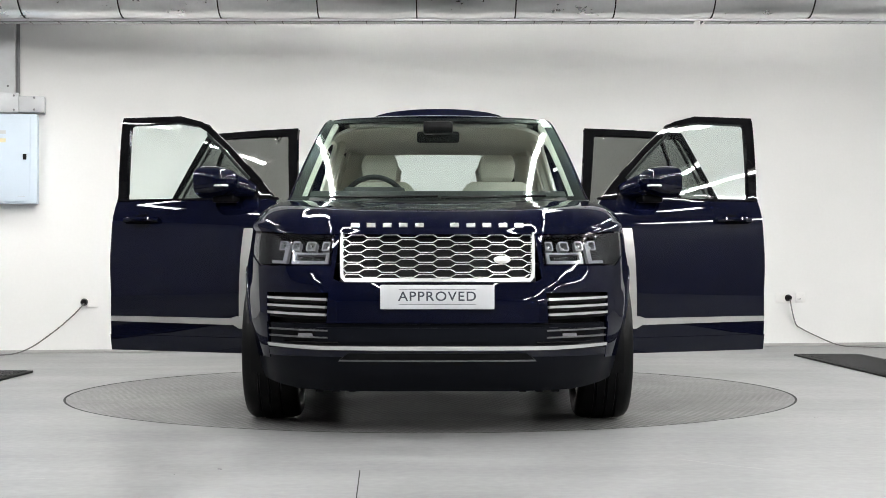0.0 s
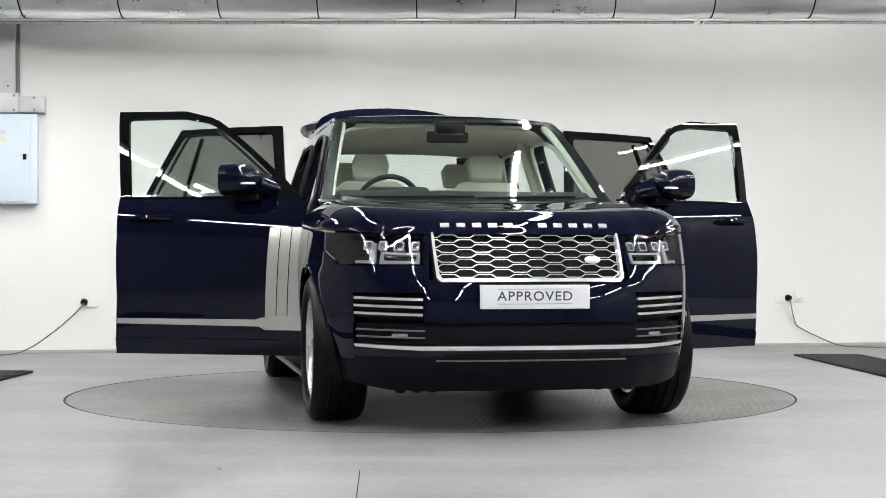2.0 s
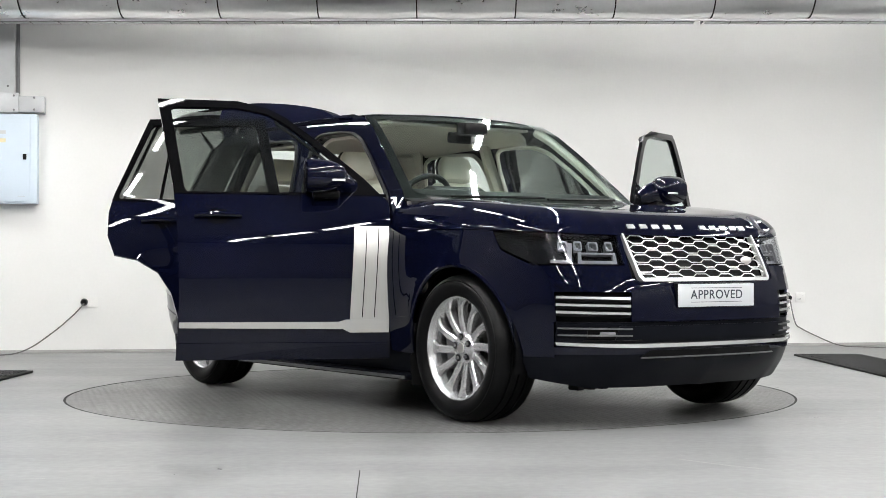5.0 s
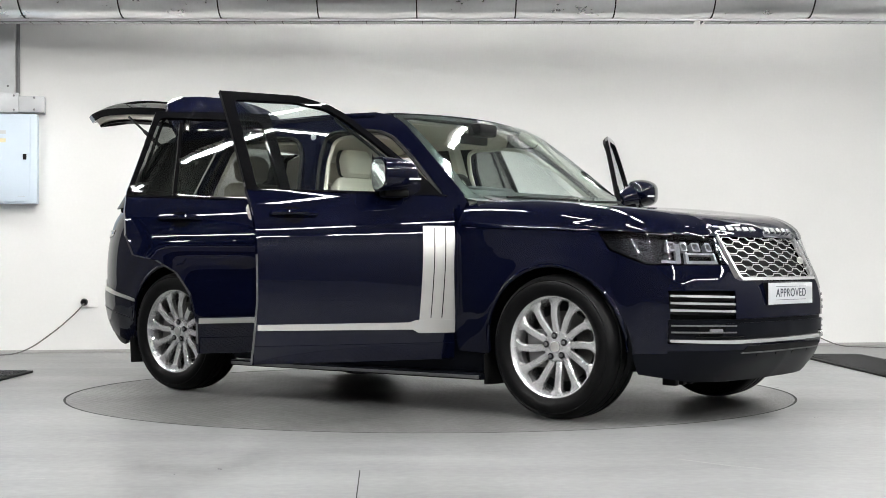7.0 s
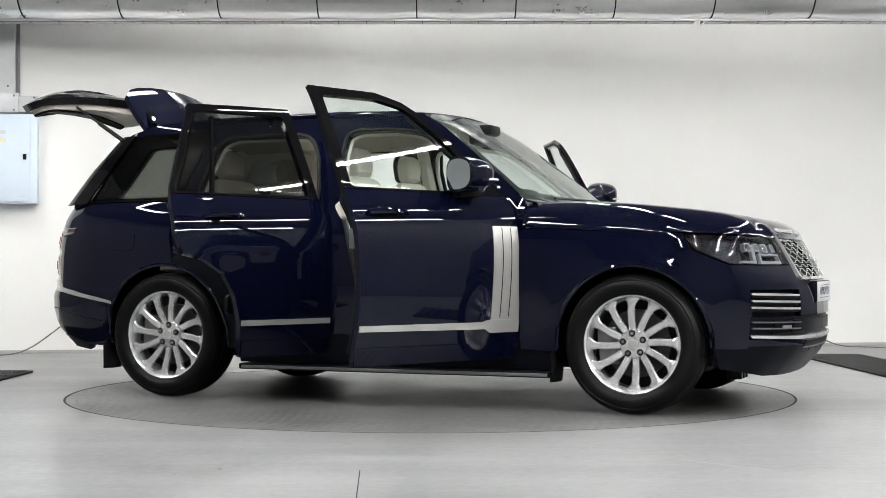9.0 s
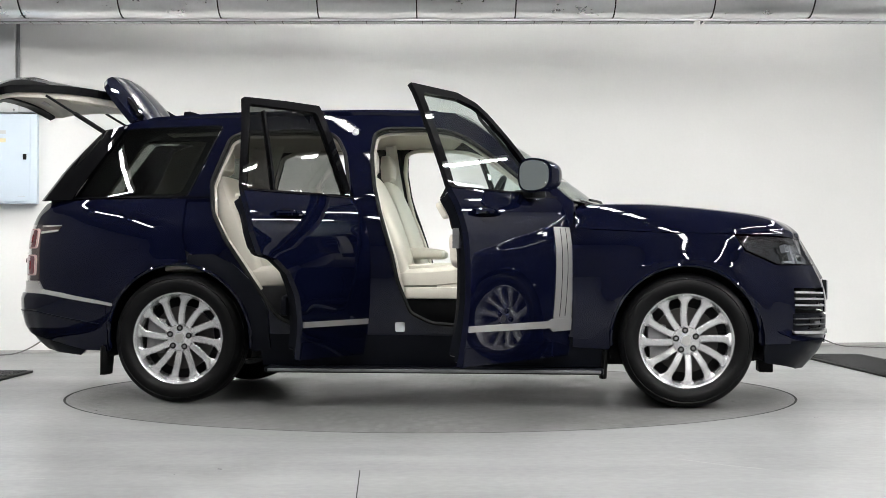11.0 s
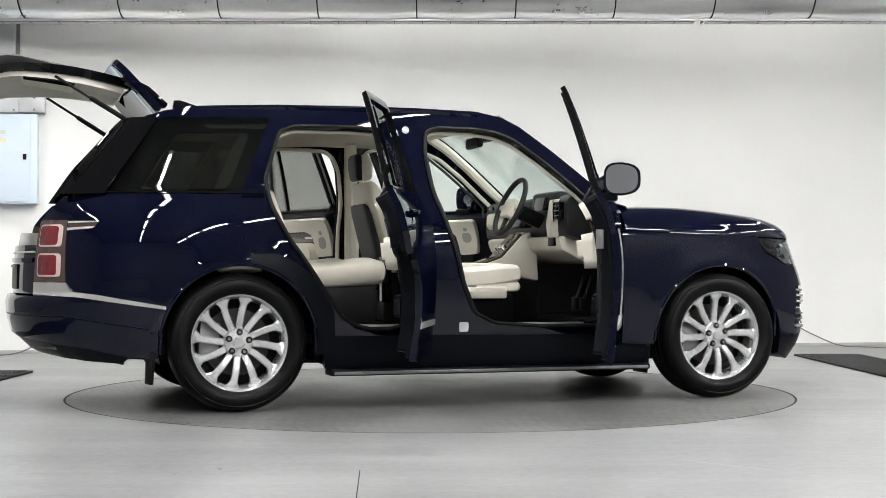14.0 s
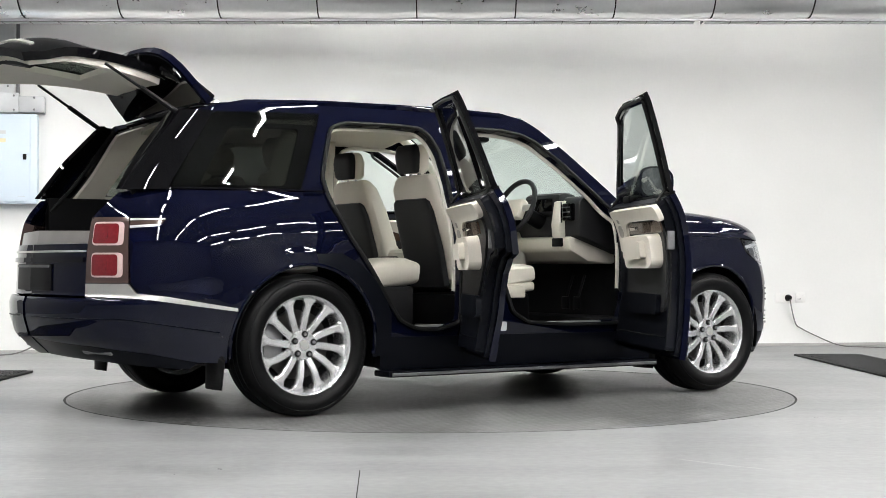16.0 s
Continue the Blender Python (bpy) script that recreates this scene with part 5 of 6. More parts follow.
def build_tail():
    e = s_at_x(-1.90)
    # bumper wraps from arch to arch
    out = [(e, 0.28), (e, 0.545), (s_at_x(-2.20), 0.60), (s_at_x(-2.36), 0.615), (r_at_y(0.55), 0.615)]
    back = [(r_at_y(0.55), 0.615), (r_at_y(0.02), 0.615)]
    for sg in (-1, 1):
        q = [(sg * a, z) for a, z in out + back[1:]] + [(sg * r_at_y(0.02), 0.40), (sg * r_at_y(0.6), 0.37), (sg * s_at_x(-2.3), 0.335), (sg * s_at_x(-2.05), 0.285)]
        panel("rear_bumper", q, PAINT, car, off=0.002, thick=0.02, step=0.04)
        q = [(sg * s_at_x(-2.05), 0.288), (sg * s_at_x(-2.3), 0.338), (sg * r_at_y(0.6), 0.374), (sg * r_at_y(0.02), 0.404), (sg * r_at_y(0.02), 0.30), (sg * r_at_y(0.6), 0.28), (sg * s_at_x(-2.1), 0.25)]
        panel("rear_valance", q, DARKTRIM, car, off=-0.004, thick=0.03, step=0.04)
        # bright strip that steps up under the lamp
        q = [(sg * s_at_x(-1.86), 0.545), (sg * s_at_x(-1.86), 0.562), (sg * s_at_x(-2.20), 0.622), (sg * s_at_x(-2.345), 0.640), (sg * s_at_x(-2.38), 0.690), (sg * r_at_y(0.58), 0.690), (sg * r_at_y(0.58), 0.622), (sg * s_at_x(-2.32), 0.612), (sg * s_at_x(-2.2), 0.595)]
        panel("rear_trim_strip", q, SILVER, car, off=0.006, thick=0.02, step=0.04, label="satin silver strip")
        # crease on the bumper
        q = [(sg * s_at_x(-1.95), 0.435), (sg * s_at_x(-1.95), 0.441), (sg * s_at_x(-2.38), 0.511), (sg * r_at_y(0.1), 0.516), (sg * r_at_y(0.1), 0.510), (sg * s_at_x(-2.38), 0.505)]
        panel("bumper_crease", q, DARKTRIM, car, off=0.004, thick=0.01, step=0.04)
        bm = bmesh.new()
        q, n = skin(np.array([sg * r_at_y(0.50), sg * r_at_y(0.68)]), np.array([0.335, 0.335]), -0.035)
        tube(bm, [q[0] + np.array([0.08, 0, -0.02]), q[0] - np.array([0.0, 0, 0.02]), q[1] - np.array([0.0, 0, 0.02]), q[1] + np.array([0.1, 0, -0.02])], 0.03, 10, True, 0.6)
        part("exhaust_tip", bm, STEEL, car)
        # lamp cluster: smoked body, two square red lamps with white borders
        lamp = [(sg * s_at_x(-2.378), 0.693), (sg * s_at_x(-2.385), 1.03), (sg * r_at_y(0.585), 1.03), (sg * r_at_y(0.575), 0.693)]
        t = panel("tail_light", lamp, SMOKED, car, off=0.0, thick=0.06, step=0.03, label="red tail light with white-edged squares")
        sa, sb = 5.468, 5.652
        for z0, z1 in ((0.722, 0.848), (0.885, 1.005)):
            g = rounded([(sg * sa, z0), (sg * sb, z0), (sg * sb, z1), (sg * sa, z1)], 0.025)
            d = (sb - sa)
            i = rounded([(sg * (sa + d * 0.15), z0 + 0.009), (sg * (sb - d * 0.03), z0 + 0.009), (sg * (sb - d * 0.03), z1 - 0.009), (sg * (sa + d * 0.15), z1 - 0.009)], 0.02)
            panel("white_border", g, PINK, t, [i], off=0.004, thick=0.006, step=0.03)
            panel("red_square", i, REDLENS, t, off=0.006, thick=0.01, step=0.03)
            j = rounded([(sg * (sa + d * 0.48), z0 + 0.035), (sg * (sb - d * 0.25), z0 + 0.035), (sg * (sb - d * 0.25), z1 - 0.035), (sg * (sa + d * 0.48), z1 - 0.035)], 0.01)
            panel("lamp_core", j, REDLENS, t, off=0.009, thick=0.003, step=0.03)
        # dark blade between two silver lines, running forward from the lamp
        g = [(sg * s_at_x(-2.235), 0.995), (sg * s_at_x(-2.215), 1.022), (sg * s_at_x(-2.378), 1.022), (sg * s_at_x(-2.378), 0.968)]
        blade = panel("lamp_blade", g, SMOKED, car, off=0.003, thick=0.01, step=0.03)
        for g in ([(-2.22, 1.016), (-2.22, 1.022), (-2.378, 1.022), (-2.378, 1.012)], [(-2.235, 0.994), (-2.25, 0.983), (-2.378, 0.972), (-2.378, 0.985)]):
            panel("silver_line", [(sg * s_at_x(a), z) for a, z in g], SILVER, blade, off=0.006, thick=0.006, step=0.03)
        # tail pillar beside the hatch
        q = [(sg * s_at_x(-2.382), 1.03), (sg * s_at_x(-2.40), 1.168)] + [(sg * r_at_y(0.70), 1.16), (sg * r_at_y(0.585), 1.03)]
        panel("tail_corner", q, PAINT, car, off=-0.001, thick=0.03, step=0.03)
        bm = bmesh.new()
        pts = []
        for k in range(9):
            x = -2.36 + 0.36 * k / 8
            z = 1.10 + 0.49 * k / 8
            p = skin_raw(sg * s_at_x(x), z)
            pts.append((p[0] + 0.02, p[1] - sg * 0.06, p[2]))
        tube(bm, pts, 0.032, 8)
        part("hatch_pillar", bm, GLOSSBLACK, car)
        bm = bmesh.new()
        tube(bm, [(p[0] - 0.02, p[1] - sg * 0.055, p[2]) for p in pts], 0.012, 6)
        part("hatch_seal", bm, RUBBER, car)
    # lower tailgate, shut
    for sg in (-1, 1):
        q = [(sg * r_at_y(0.575), 0.63), (sg * r_at_y(0.0), 0.63), (sg * r_at_y(0.0), 0.895), (sg * r_at_y(0.58), 0.895)]
        panel("lower_tailgate", q, PAINT, car, off=-0.004, thick=0.07, step=0.04)
    for sg in (-1, 1):
        panel("plate_recess", [(sg * r_at_y(0.28), 0.650), (sg * S_END, 0.650), (sg * S_END, 0.790), (sg * r_at_y(0.28), 0.790)], BLACK, car, off=0.004, thick=0.006, label="black empty number plate recess")
        panel("plate_lamp_bar", [(sg * r_at_y(0.26), 0.772), (sg * S_END, 0.772), (sg * S_END, 0.786), (sg * r_at_y(0.26), 0.786)], STEEL, car, off=0.012, thick=0.012)
        panel("tailgate_edge", [(sg * r_at_y(0.57), 0.852), (sg * S_END, 0.852), (sg * S_END, 0.862), (sg * r_at_y(0.57), 0.862)], SILVER, car, off=0.004, thick=0.01)
        panel("tailgate_handle_strip", [(sg * r_at_y(0.56), 0.80), (sg * S_END, 0.80), (sg * S_END, 0.825), (sg * r_at_y(0.56), 0.825)], GLOSSBLACK, car, off=0.008, thick=0.014)
    for sg in (-1, 1):
        # the ledge's grey is the wall's reflection put into the colour
        q = [(sg * r_at_y(0.575), 0.899), (sg * S_END, 0.899), (sg * S_END, 0.975), (sg * r_at_y(0.58), 0.965)]
        panel("tailgate_ledge", q, LEDGE, car, off=-0.02, thick=0.12, step=0.04, label="scuffed load ledge, its grey standing in for the reflected wall")
    # boot
    bm = bmesh.new()
    box(bm, -2.45, -1.32, -0.62, 0.62, 0.70, 0.74, 0.005)
    part("boot_floor", bm, CARPET, car)
    for sg in (-1, 1):
        bm = bmesh.new()
        box(bm, -2.33, -1.30, sg * 0.62, sg * 0.70, 0.70, 1.18, 0.01)
        part("boot_side", bm, CARPET, car)
    bm = bmesh.new()
    box(bm, -1.75, -1.42, -0.60, 0.60, 1.10, 1.13, 0.01)
    part("parcel_shelf", bm, CREAMTRIM, car)
    bm = bmesh.new()
    tube(bm, [(-1.85, -0.58, 1.625), (-1.82, 0, 1.648), (-1.85, 0.58, 1.625)], 0.022, 8)
    part("hatch_header", bm, GLOSSBLACK, car)


build_tail()
# ---- doors ----


def extrude_y(bm, prof, y0, y1, bevel=0.0, seg=2):
    """A solid from an outline in the side view, stretched across the car."""
    a = [bm.verts.new((x, y0, z)) for x, z in prof]
    b = [bm.verts.new((x, y1, z)) for x, z in prof]
    n = len(prof)
    fs = [bm.faces.new(a), bm.faces.new(b[::-1])]
    for k in range(n):
        fs.append(bm.faces.new((a[k], b[k], b[(k + 1) % n], a[(k + 1) % n])))
    bmesh.ops.recalc_face_normals(bm, faces=fs)
    if bevel:
        es = list({e for f in fs for e in f.edges})
        bmesh.ops.bevel(bm, geom=es, offset=bevel, segments=seg, affect="EDGES", profile=0.5)
    return bm


def shift(bm, v):
    bmesh.ops.translate(bm, verts=bm.verts[:], vec=v)
    return bm


def build_mirror(door, hinge, sg):
    """Door mirror at its folded-out place; sg is the side of the car."""
    cx = 0.41
    def head(bm, x0, x1, y0, y1, zz0, zz1, n=10):
        # rounded pebble, flat at the back
        rows = []
        for i in range(n + 1):
            t = i / n
            x = x0 + (x1 - x0) * t
            k = math.sqrt(max(0.0, 1 - (t ** 2.6))) if i < n else 0.02
            k = 0.12 + 0.88 * k
            ring = []
            for j in range(28):
                a = 2 * math.pi * j / 28
                c, s = math.cos(a), math.sin(a)
                yy = math.copysign(abs(c) ** 0.62, c)
                zz = math.copysign(abs(s) ** 0.62, s)
                taper = 1.0 - 0.16 * (1 if yy > 0 else 0) * abs(yy)
                ring.append(bm.verts.new((x - hinge[0], sg * ((y0 + y1) / 2 + yy * (y1 - y0) / 2 * k) - hinge[1], (zz0 + zz1) / 2 + zz * (zz1 - zz0) / 2 * k * taper - hinge[2])))
            rows.append(ring)
        for a, b in zip(rows, rows[1:]):
            for j in range(28):
                bm.faces.new((a[j], a[(j + 1) % 28], b[(j + 1) % 28], b[j]))
        bm.faces.new(rows[0])
        bm.faces.new(rows[-1])
        return bm
    m = part("mirror", head(bmesh.new(), cx - 0.07, cx + 0.155, 0.872, 1.080, 1.176, 1.364), PAINT, door, "dark blue door mirror")
    bm = head(bmesh.new(), cx - 0.077, cx - 0.065, 0.885, 1.064, 1.188, 1.352, 3)
    part("mirror_glass", bm, MIRROR, door)
    bm = bmesh.new()
    box(bm, cx - 0.03, cx + 0.135, 0.90 * sg, 1.066 * sg, 1.238, 1.250, 0.005)
    part("indicator", shift(bm, (-hinge[0], -hinge[1], -hinge[2])), CLEARLENS, door)
    bm = bmesh.new()
    box(bm, cx - 0.03, cx + 0.12, 0.82 * sg, 0.95 * sg, 1.150, 1.195, 0.018, 3)
    bm2 = bmesh.new()
    tube(bm2, [(cx + 0.03, sg * 0.95, 1.262), (cx + 0.11, sg * 0.90, 1.245), (cx + 0.19, sg * 0.835, 1.215)], [0.085, 0.075, 0.05], 14, True, 0.9)
    part("mirror_neck", shift(bm2, (-hinge[0], -hinge[1], -hinge[2])), PAINT, door)
    part("mirror_arm", shift(bm, (-hinge[0], -hinge[1], -hinge[2])), BLACK, door)


def lower(outline, z=1.172):
    """The part of a door outline under the waist."""
    out = []
    n = len(outline)
    for i in range(n):
        a, b = outline[i], outline[(i + 1) % n]
        if a[1] <= z:
            out.append(a)
        if (a[1] <= z) != (b[1] <= z):
            t = (z - a[1]) / (b[1] - a[1])
            out.append((a[0] + (b[0] - a[0]) * t, z))
    return out


def upper(outline, z=1.172):
    out = []
    n = len(outline)
    for i in range(n):
        a, b = outline[i], outline[(i + 1) % n]
        if a[1] >= z:
            out.append(a)
        if (a[1] >= z) != (b[1] >= z):
            t = (z - a[1]) / (b[1] - a[1])
            out.append((a[0] + (b[0] - a[0]) * t, z))
    return out


def inset(poly, d):
    """An outline drawn in by d, with its top edge left in place."""
    q = np.array(poly, float)
    area = (q[:, 0] * np.roll(q[:, 1], -1) - np.roll(q[:, 0], -1) * q[:, 1]).sum()
    e = np.roll(q, -1, 0) - q
    n = np.c_[-e[:, 1], e[:, 0]] * (1 if area > 0 else -1)
    n /= np.linalg.norm(n, axis=1)[:, None] + 1e-9
    v = n + np.roll(n, 1, 0)
    v /= np.linalg.norm(v, axis=1)[:, None] + 1e-9
    out = q + v * d
    top = q[:, 1] > q[:, 1].max() - 1e-4
    out[top, 1] = q[top, 1]
    return [tuple(p) for p in out]


def build_door(front, sg, angle):
    outline = FRONT_DOOR if front else REAR_DOOR
    glass = FRONT_GLASS if front else REAR_GLASS
    hx = 0.80 if front else -0.36
    hinge = (hx, sg * 0.945, 0.7)
    kw = dict(origin=hinge)
    name = "front_door" if front else "rear_door"
    door = panel(name, side(lower(outline), sg), PAINT, car, thick=0.032, step=0.045,
                 label="open dark blue car door with cream inner trim", **kw)
    door.matrix_basis = pose(*hinge, 0, 0, -sg * angle)
    # inner shell closes the door's box
    low = lower(outline)
    panel("hem", side(rounded(inset(low, 0.018), 0.02, 2), sg), DARKTRIM, door, off=-0.033, thick=0.025, step=0.06, **kw)
    panel("inner_shell", side(rounded(inset(low, 0.050), 0.02, 2), sg), DARKTRIM, door, off=-0.056, thick=0.052, step=0.06, **kw)
    # window frame
    panel("window_frame", side(upper(outline), sg), GLOSSBLACK, door, [side(rounded(glass, 0.03, 3), sg)], off=-0.004, thick=0.026, step=0.04, **kw)
    panel("window", side(rounded(glass, 0.03, 3), sg), SIDEGLASS if front else REARGLASS, door, off=-0.02, thick=0.004, step=0.06, **kw)
    x_lo, x_hi = min(p[0] for p in outline), max(p[0] for p in outline)
    if front:
        # triangular cover at the mirror
        panel("mirror_sail", side([(0.54, 1.18), (0.77, 1.158), (0.60, 1.315), (0.54, 1.27)], sg), GLOSSBLACK, door, off=0.0, thick=0.02, **kw)
        build_mirror(door, hinge, sg)
        # side vent: satin blades
        panel("side_vent", side([(0.795, 0.487), (0.795, 0.997), (0.607, 0.997), (0.58, 0.487)], sg), SILVER, door, off=0.004, thick=0.012, step=0.05, label="satin silver side vent panel", **kw)
        for a, b in ((0.672, 0.0), (0.738, 0.0)):
            panel("vent_groove", side([(a - 0.027, 0.50), (a, 0.99), (a + 0.005, 0.99), (a - 0.022, 0.50)], sg), DARKTRIM, door, off=0.0055, thick=0.003, **kw)
        strip = [(0.795, 0.418), (0.795, 0.488), (0.56, 0.488), (0.52, 0.476), (-0.335, 0.478), (-0.337, 0.448), (0.54, 0.438), (0.58, 0.418)]
    else:
        strip = [(-0.365, 0.448), (-0.365, 0.478), (-1.0, 0.478), (-1.0, 0.448)]
        # fixed quarter light bar
        panel("glass_bar", side([(-1.10, 1.19), (-1.12, 1.19), (-1.035, 1.63), (-1.015, 1.632)], sg), GLOSSBLACK, door, off=-0.012, thick=0.025, **kw)
    panel("door_moulding", side(strip, sg), SILVER, door, off=0.008, thick=0.016, step=0.05, label="satin silver moulding", **kw)
    low_x = (0.80, -0.35) if front else (-0.375, -0.985)
    panel("lower_cladding", side([(low_x[0], 0.276), (low_x[0], 0.362), (low_x[1], 0.366), (low_x[1], 0.276)], sg), PAINT, door, off=0.007, thick=0.012, step=0.06, **kw)
    # waist strip
    xs = (0.79, -0.362) if front else (-0.388, -1.40)
    panel("waist_strip", side([(xs[0], 1.166), (xs[0], 1.176), (xs[1], 1.184), (xs[1], 1.174)], sg), GLOSSBLACK, door, off=0.004, thick=0.014, **kw)
    # handle in its scoop
    hc = -0.13 if front else -1.10
    panel("handle_scoop", side(rounded([(hc - 0.055, 1.005), (hc + 0.055, 1.005), (hc + 0.055, 1.09), (hc - 0.055, 1.09)], 0.045, 5), sg), GLOSSBLACK, door, off=0.001, thick=0.003, step=0.03, **kw)
    bm = bmesh.new()
    pts = []
    for k in range(9):
        x = hc - 0.125 + 0.25 * k / 8
        p, n = skin(np.array([sg * s_at_x(x)]), np.array([1.052]), 0.028 * math.sin(math.pi * (0.12 + 0.76 * k / 8)))
        pts.append(p[0] - np.array(hinge))
    tube(bm, pts, 0.0155, 8, True)
    part("handle", bm, PAINT, door)
    # inner trim, from the waist down
    if front:
        band = [(0.62, 1.165), (0.60, 0.88), (0.43, 0.87), (0.40, 1.05), (0.30, 1.085), (-0.20, 1.085), (-0.325, 1.06), (-0.34, 1.165)]
        arm = (0.34, -0.22, 0.80, 0.985)
        spk = (0.515, 1.02, 0.045)
        core = [(0.55, 1.05), (0.50, 0.52), (-0.27, 0.52), (-0.27, 1.05)]
    else:
        band = [(-0.43, 1.165), (-0.43, 0.86), (-0.65, 0.85), (-0.68, 1.03), (-0.76, 1.065), (-1.14, 1.065), (-1.25, 1.08), (-1.27, 1.165)]
        arm = (-0.66, -1.04, 0.79, 0.965)
        spk = (-0.545, 0.965, 0.05)
        core = [(-0.44, 1.06), (-0.45, 0.52), (-0.86, 0.52), (-1.0, 0.70), (-1.22, 0.95), (-1.22, 1.06)]
    panel("door_card", side(rounded(core, 0.05), sg), EBONY, door, off=-0.106, thick=0.014, step=0.06, **kw)
    panel("upper_trim", side(rounded(band, 0.03), sg), CREAM, door, off=-0.108, thick=0.03, step=0.05, label="cream leather door trim", **kw)
    a0, a1, za, zb = arm
    panel("armrest", side(rounded([(a0, za), (a0, zb - 0.05), (a0 - 0.06, zb), (a1 + 0.03, zb), (a1, zb - 0.04), (a1, za), (a1 + 0.06, za - 0.03), (a0 - 0.05, za - 0.03)], 0.03), sg), CREAM, door,
          off=-0.115, thick=0.075, step=0.05, label="cream leather armrest", **kw)
    panel("armrest_pull", side(rounded([(a0 - 0.10, za + 0.03), (a0 - 0.10, zb - 0.045), (a1 + 0.10, zb - 0.03), (a1 + 0.10, za + 0.03)], 0.025), sg), CREAM, door,
          off=-0.188, thick=0.035, step=0.05, **kw)
    panel("wood_inlay", side(rounded([(a0 + 0.04, zb + 0.005), (a0 + 0.04, zb + 0.085), (a1 - 0.06, zb + 0.085), (a1 - 0.06, zb + 0.005)], 0.02), sg), WOOD, door, off=-0.119, thick=0.008, **kw)
    for cx, cz, r in (spk, (spk[0], spk[1] + spk[2] + 0.035, 0.02)):
        panel("speaker", side(rounded([(cx - r, cz - r), (cx + r, cz - r), (cx + r, cz + r), (cx - r, cz + r)], r * 0.95, 6), sg), GRILLECLOTH, door, off=-0.136, thick=0.005, step=0.03, **kw)
    panel("inner_handle", side(rounded([(a0 - 0.02, zb + 0.035), (a0 - 0.02, zb + 0.055), (a0 - 0.13, zb + 0.055), (a0 - 0.13, zb + 0.035)], 0.008), sg), CHROME, door, off=-0.126, thick=0.012, **kw)
    panel("pocket", side(rounded([(a0 + 0.10, 0.50), (a0 + 0.10, 0.62), (a1 + 0.04, 0.62), (a1 + 0.04, 0.50)], 0.03), sg), DARKTRIM, door, off=-0.115, thick=0.03, **kw)
    # rubber seal round the edge and two hinge straps
    bm = bmesh.new()
    q = np.array(dense_loop(side(rounded([(x + (0.055 if x < (x_lo + x_hi) / 2 else -0.055), max(z, 0.36) - (0.02 if z > 1 else -0.02)) for x, z in outline], 0.03, 2), sg), 0.05))
    P, N = skin(q[:, 0], q[:, 1], -0.10)
    up = q[:, 1] > 1.172
    P2, _ = skin(q[:, 0], q[:, 1], -0.034)
    P[up] = P2[up]
    tube(bm, [p - np.array(hinge) for p in [*P, P[0]]], 0.010, 6, False)
    part("door_seal", bm, RUBBER, door)
    for z in (0.60, 0.95):
        bm = bmesh.new()
        box(bm, -0.10, 0.03, -sg * 0.09, -sg * 0.03, z - 0.7 - 0.03, z - 0.7 + 0.03, 0.01)
        part("hinge", bm, PAINT, door)
    bm = bmesh.new()
    xl = (-0.30 if front else -1.27) - hinge[0]
    box(bm, xl - 0.012, xl + 0.012, -sg * 0.055, -sg * 0.095, 0.17, 0.27, 0.004)
    part("latch", bm, STEEL, door)


for sg in (-1, 1):
    build_door(True, sg, 64.5 if sg < 0 else 64.0)
    build_door(False, sg, 65.5 if sg < 0 else 74.0)

# ---- raised tailgate ----


PIVOT = (-1.775, 0.0, 1.680)


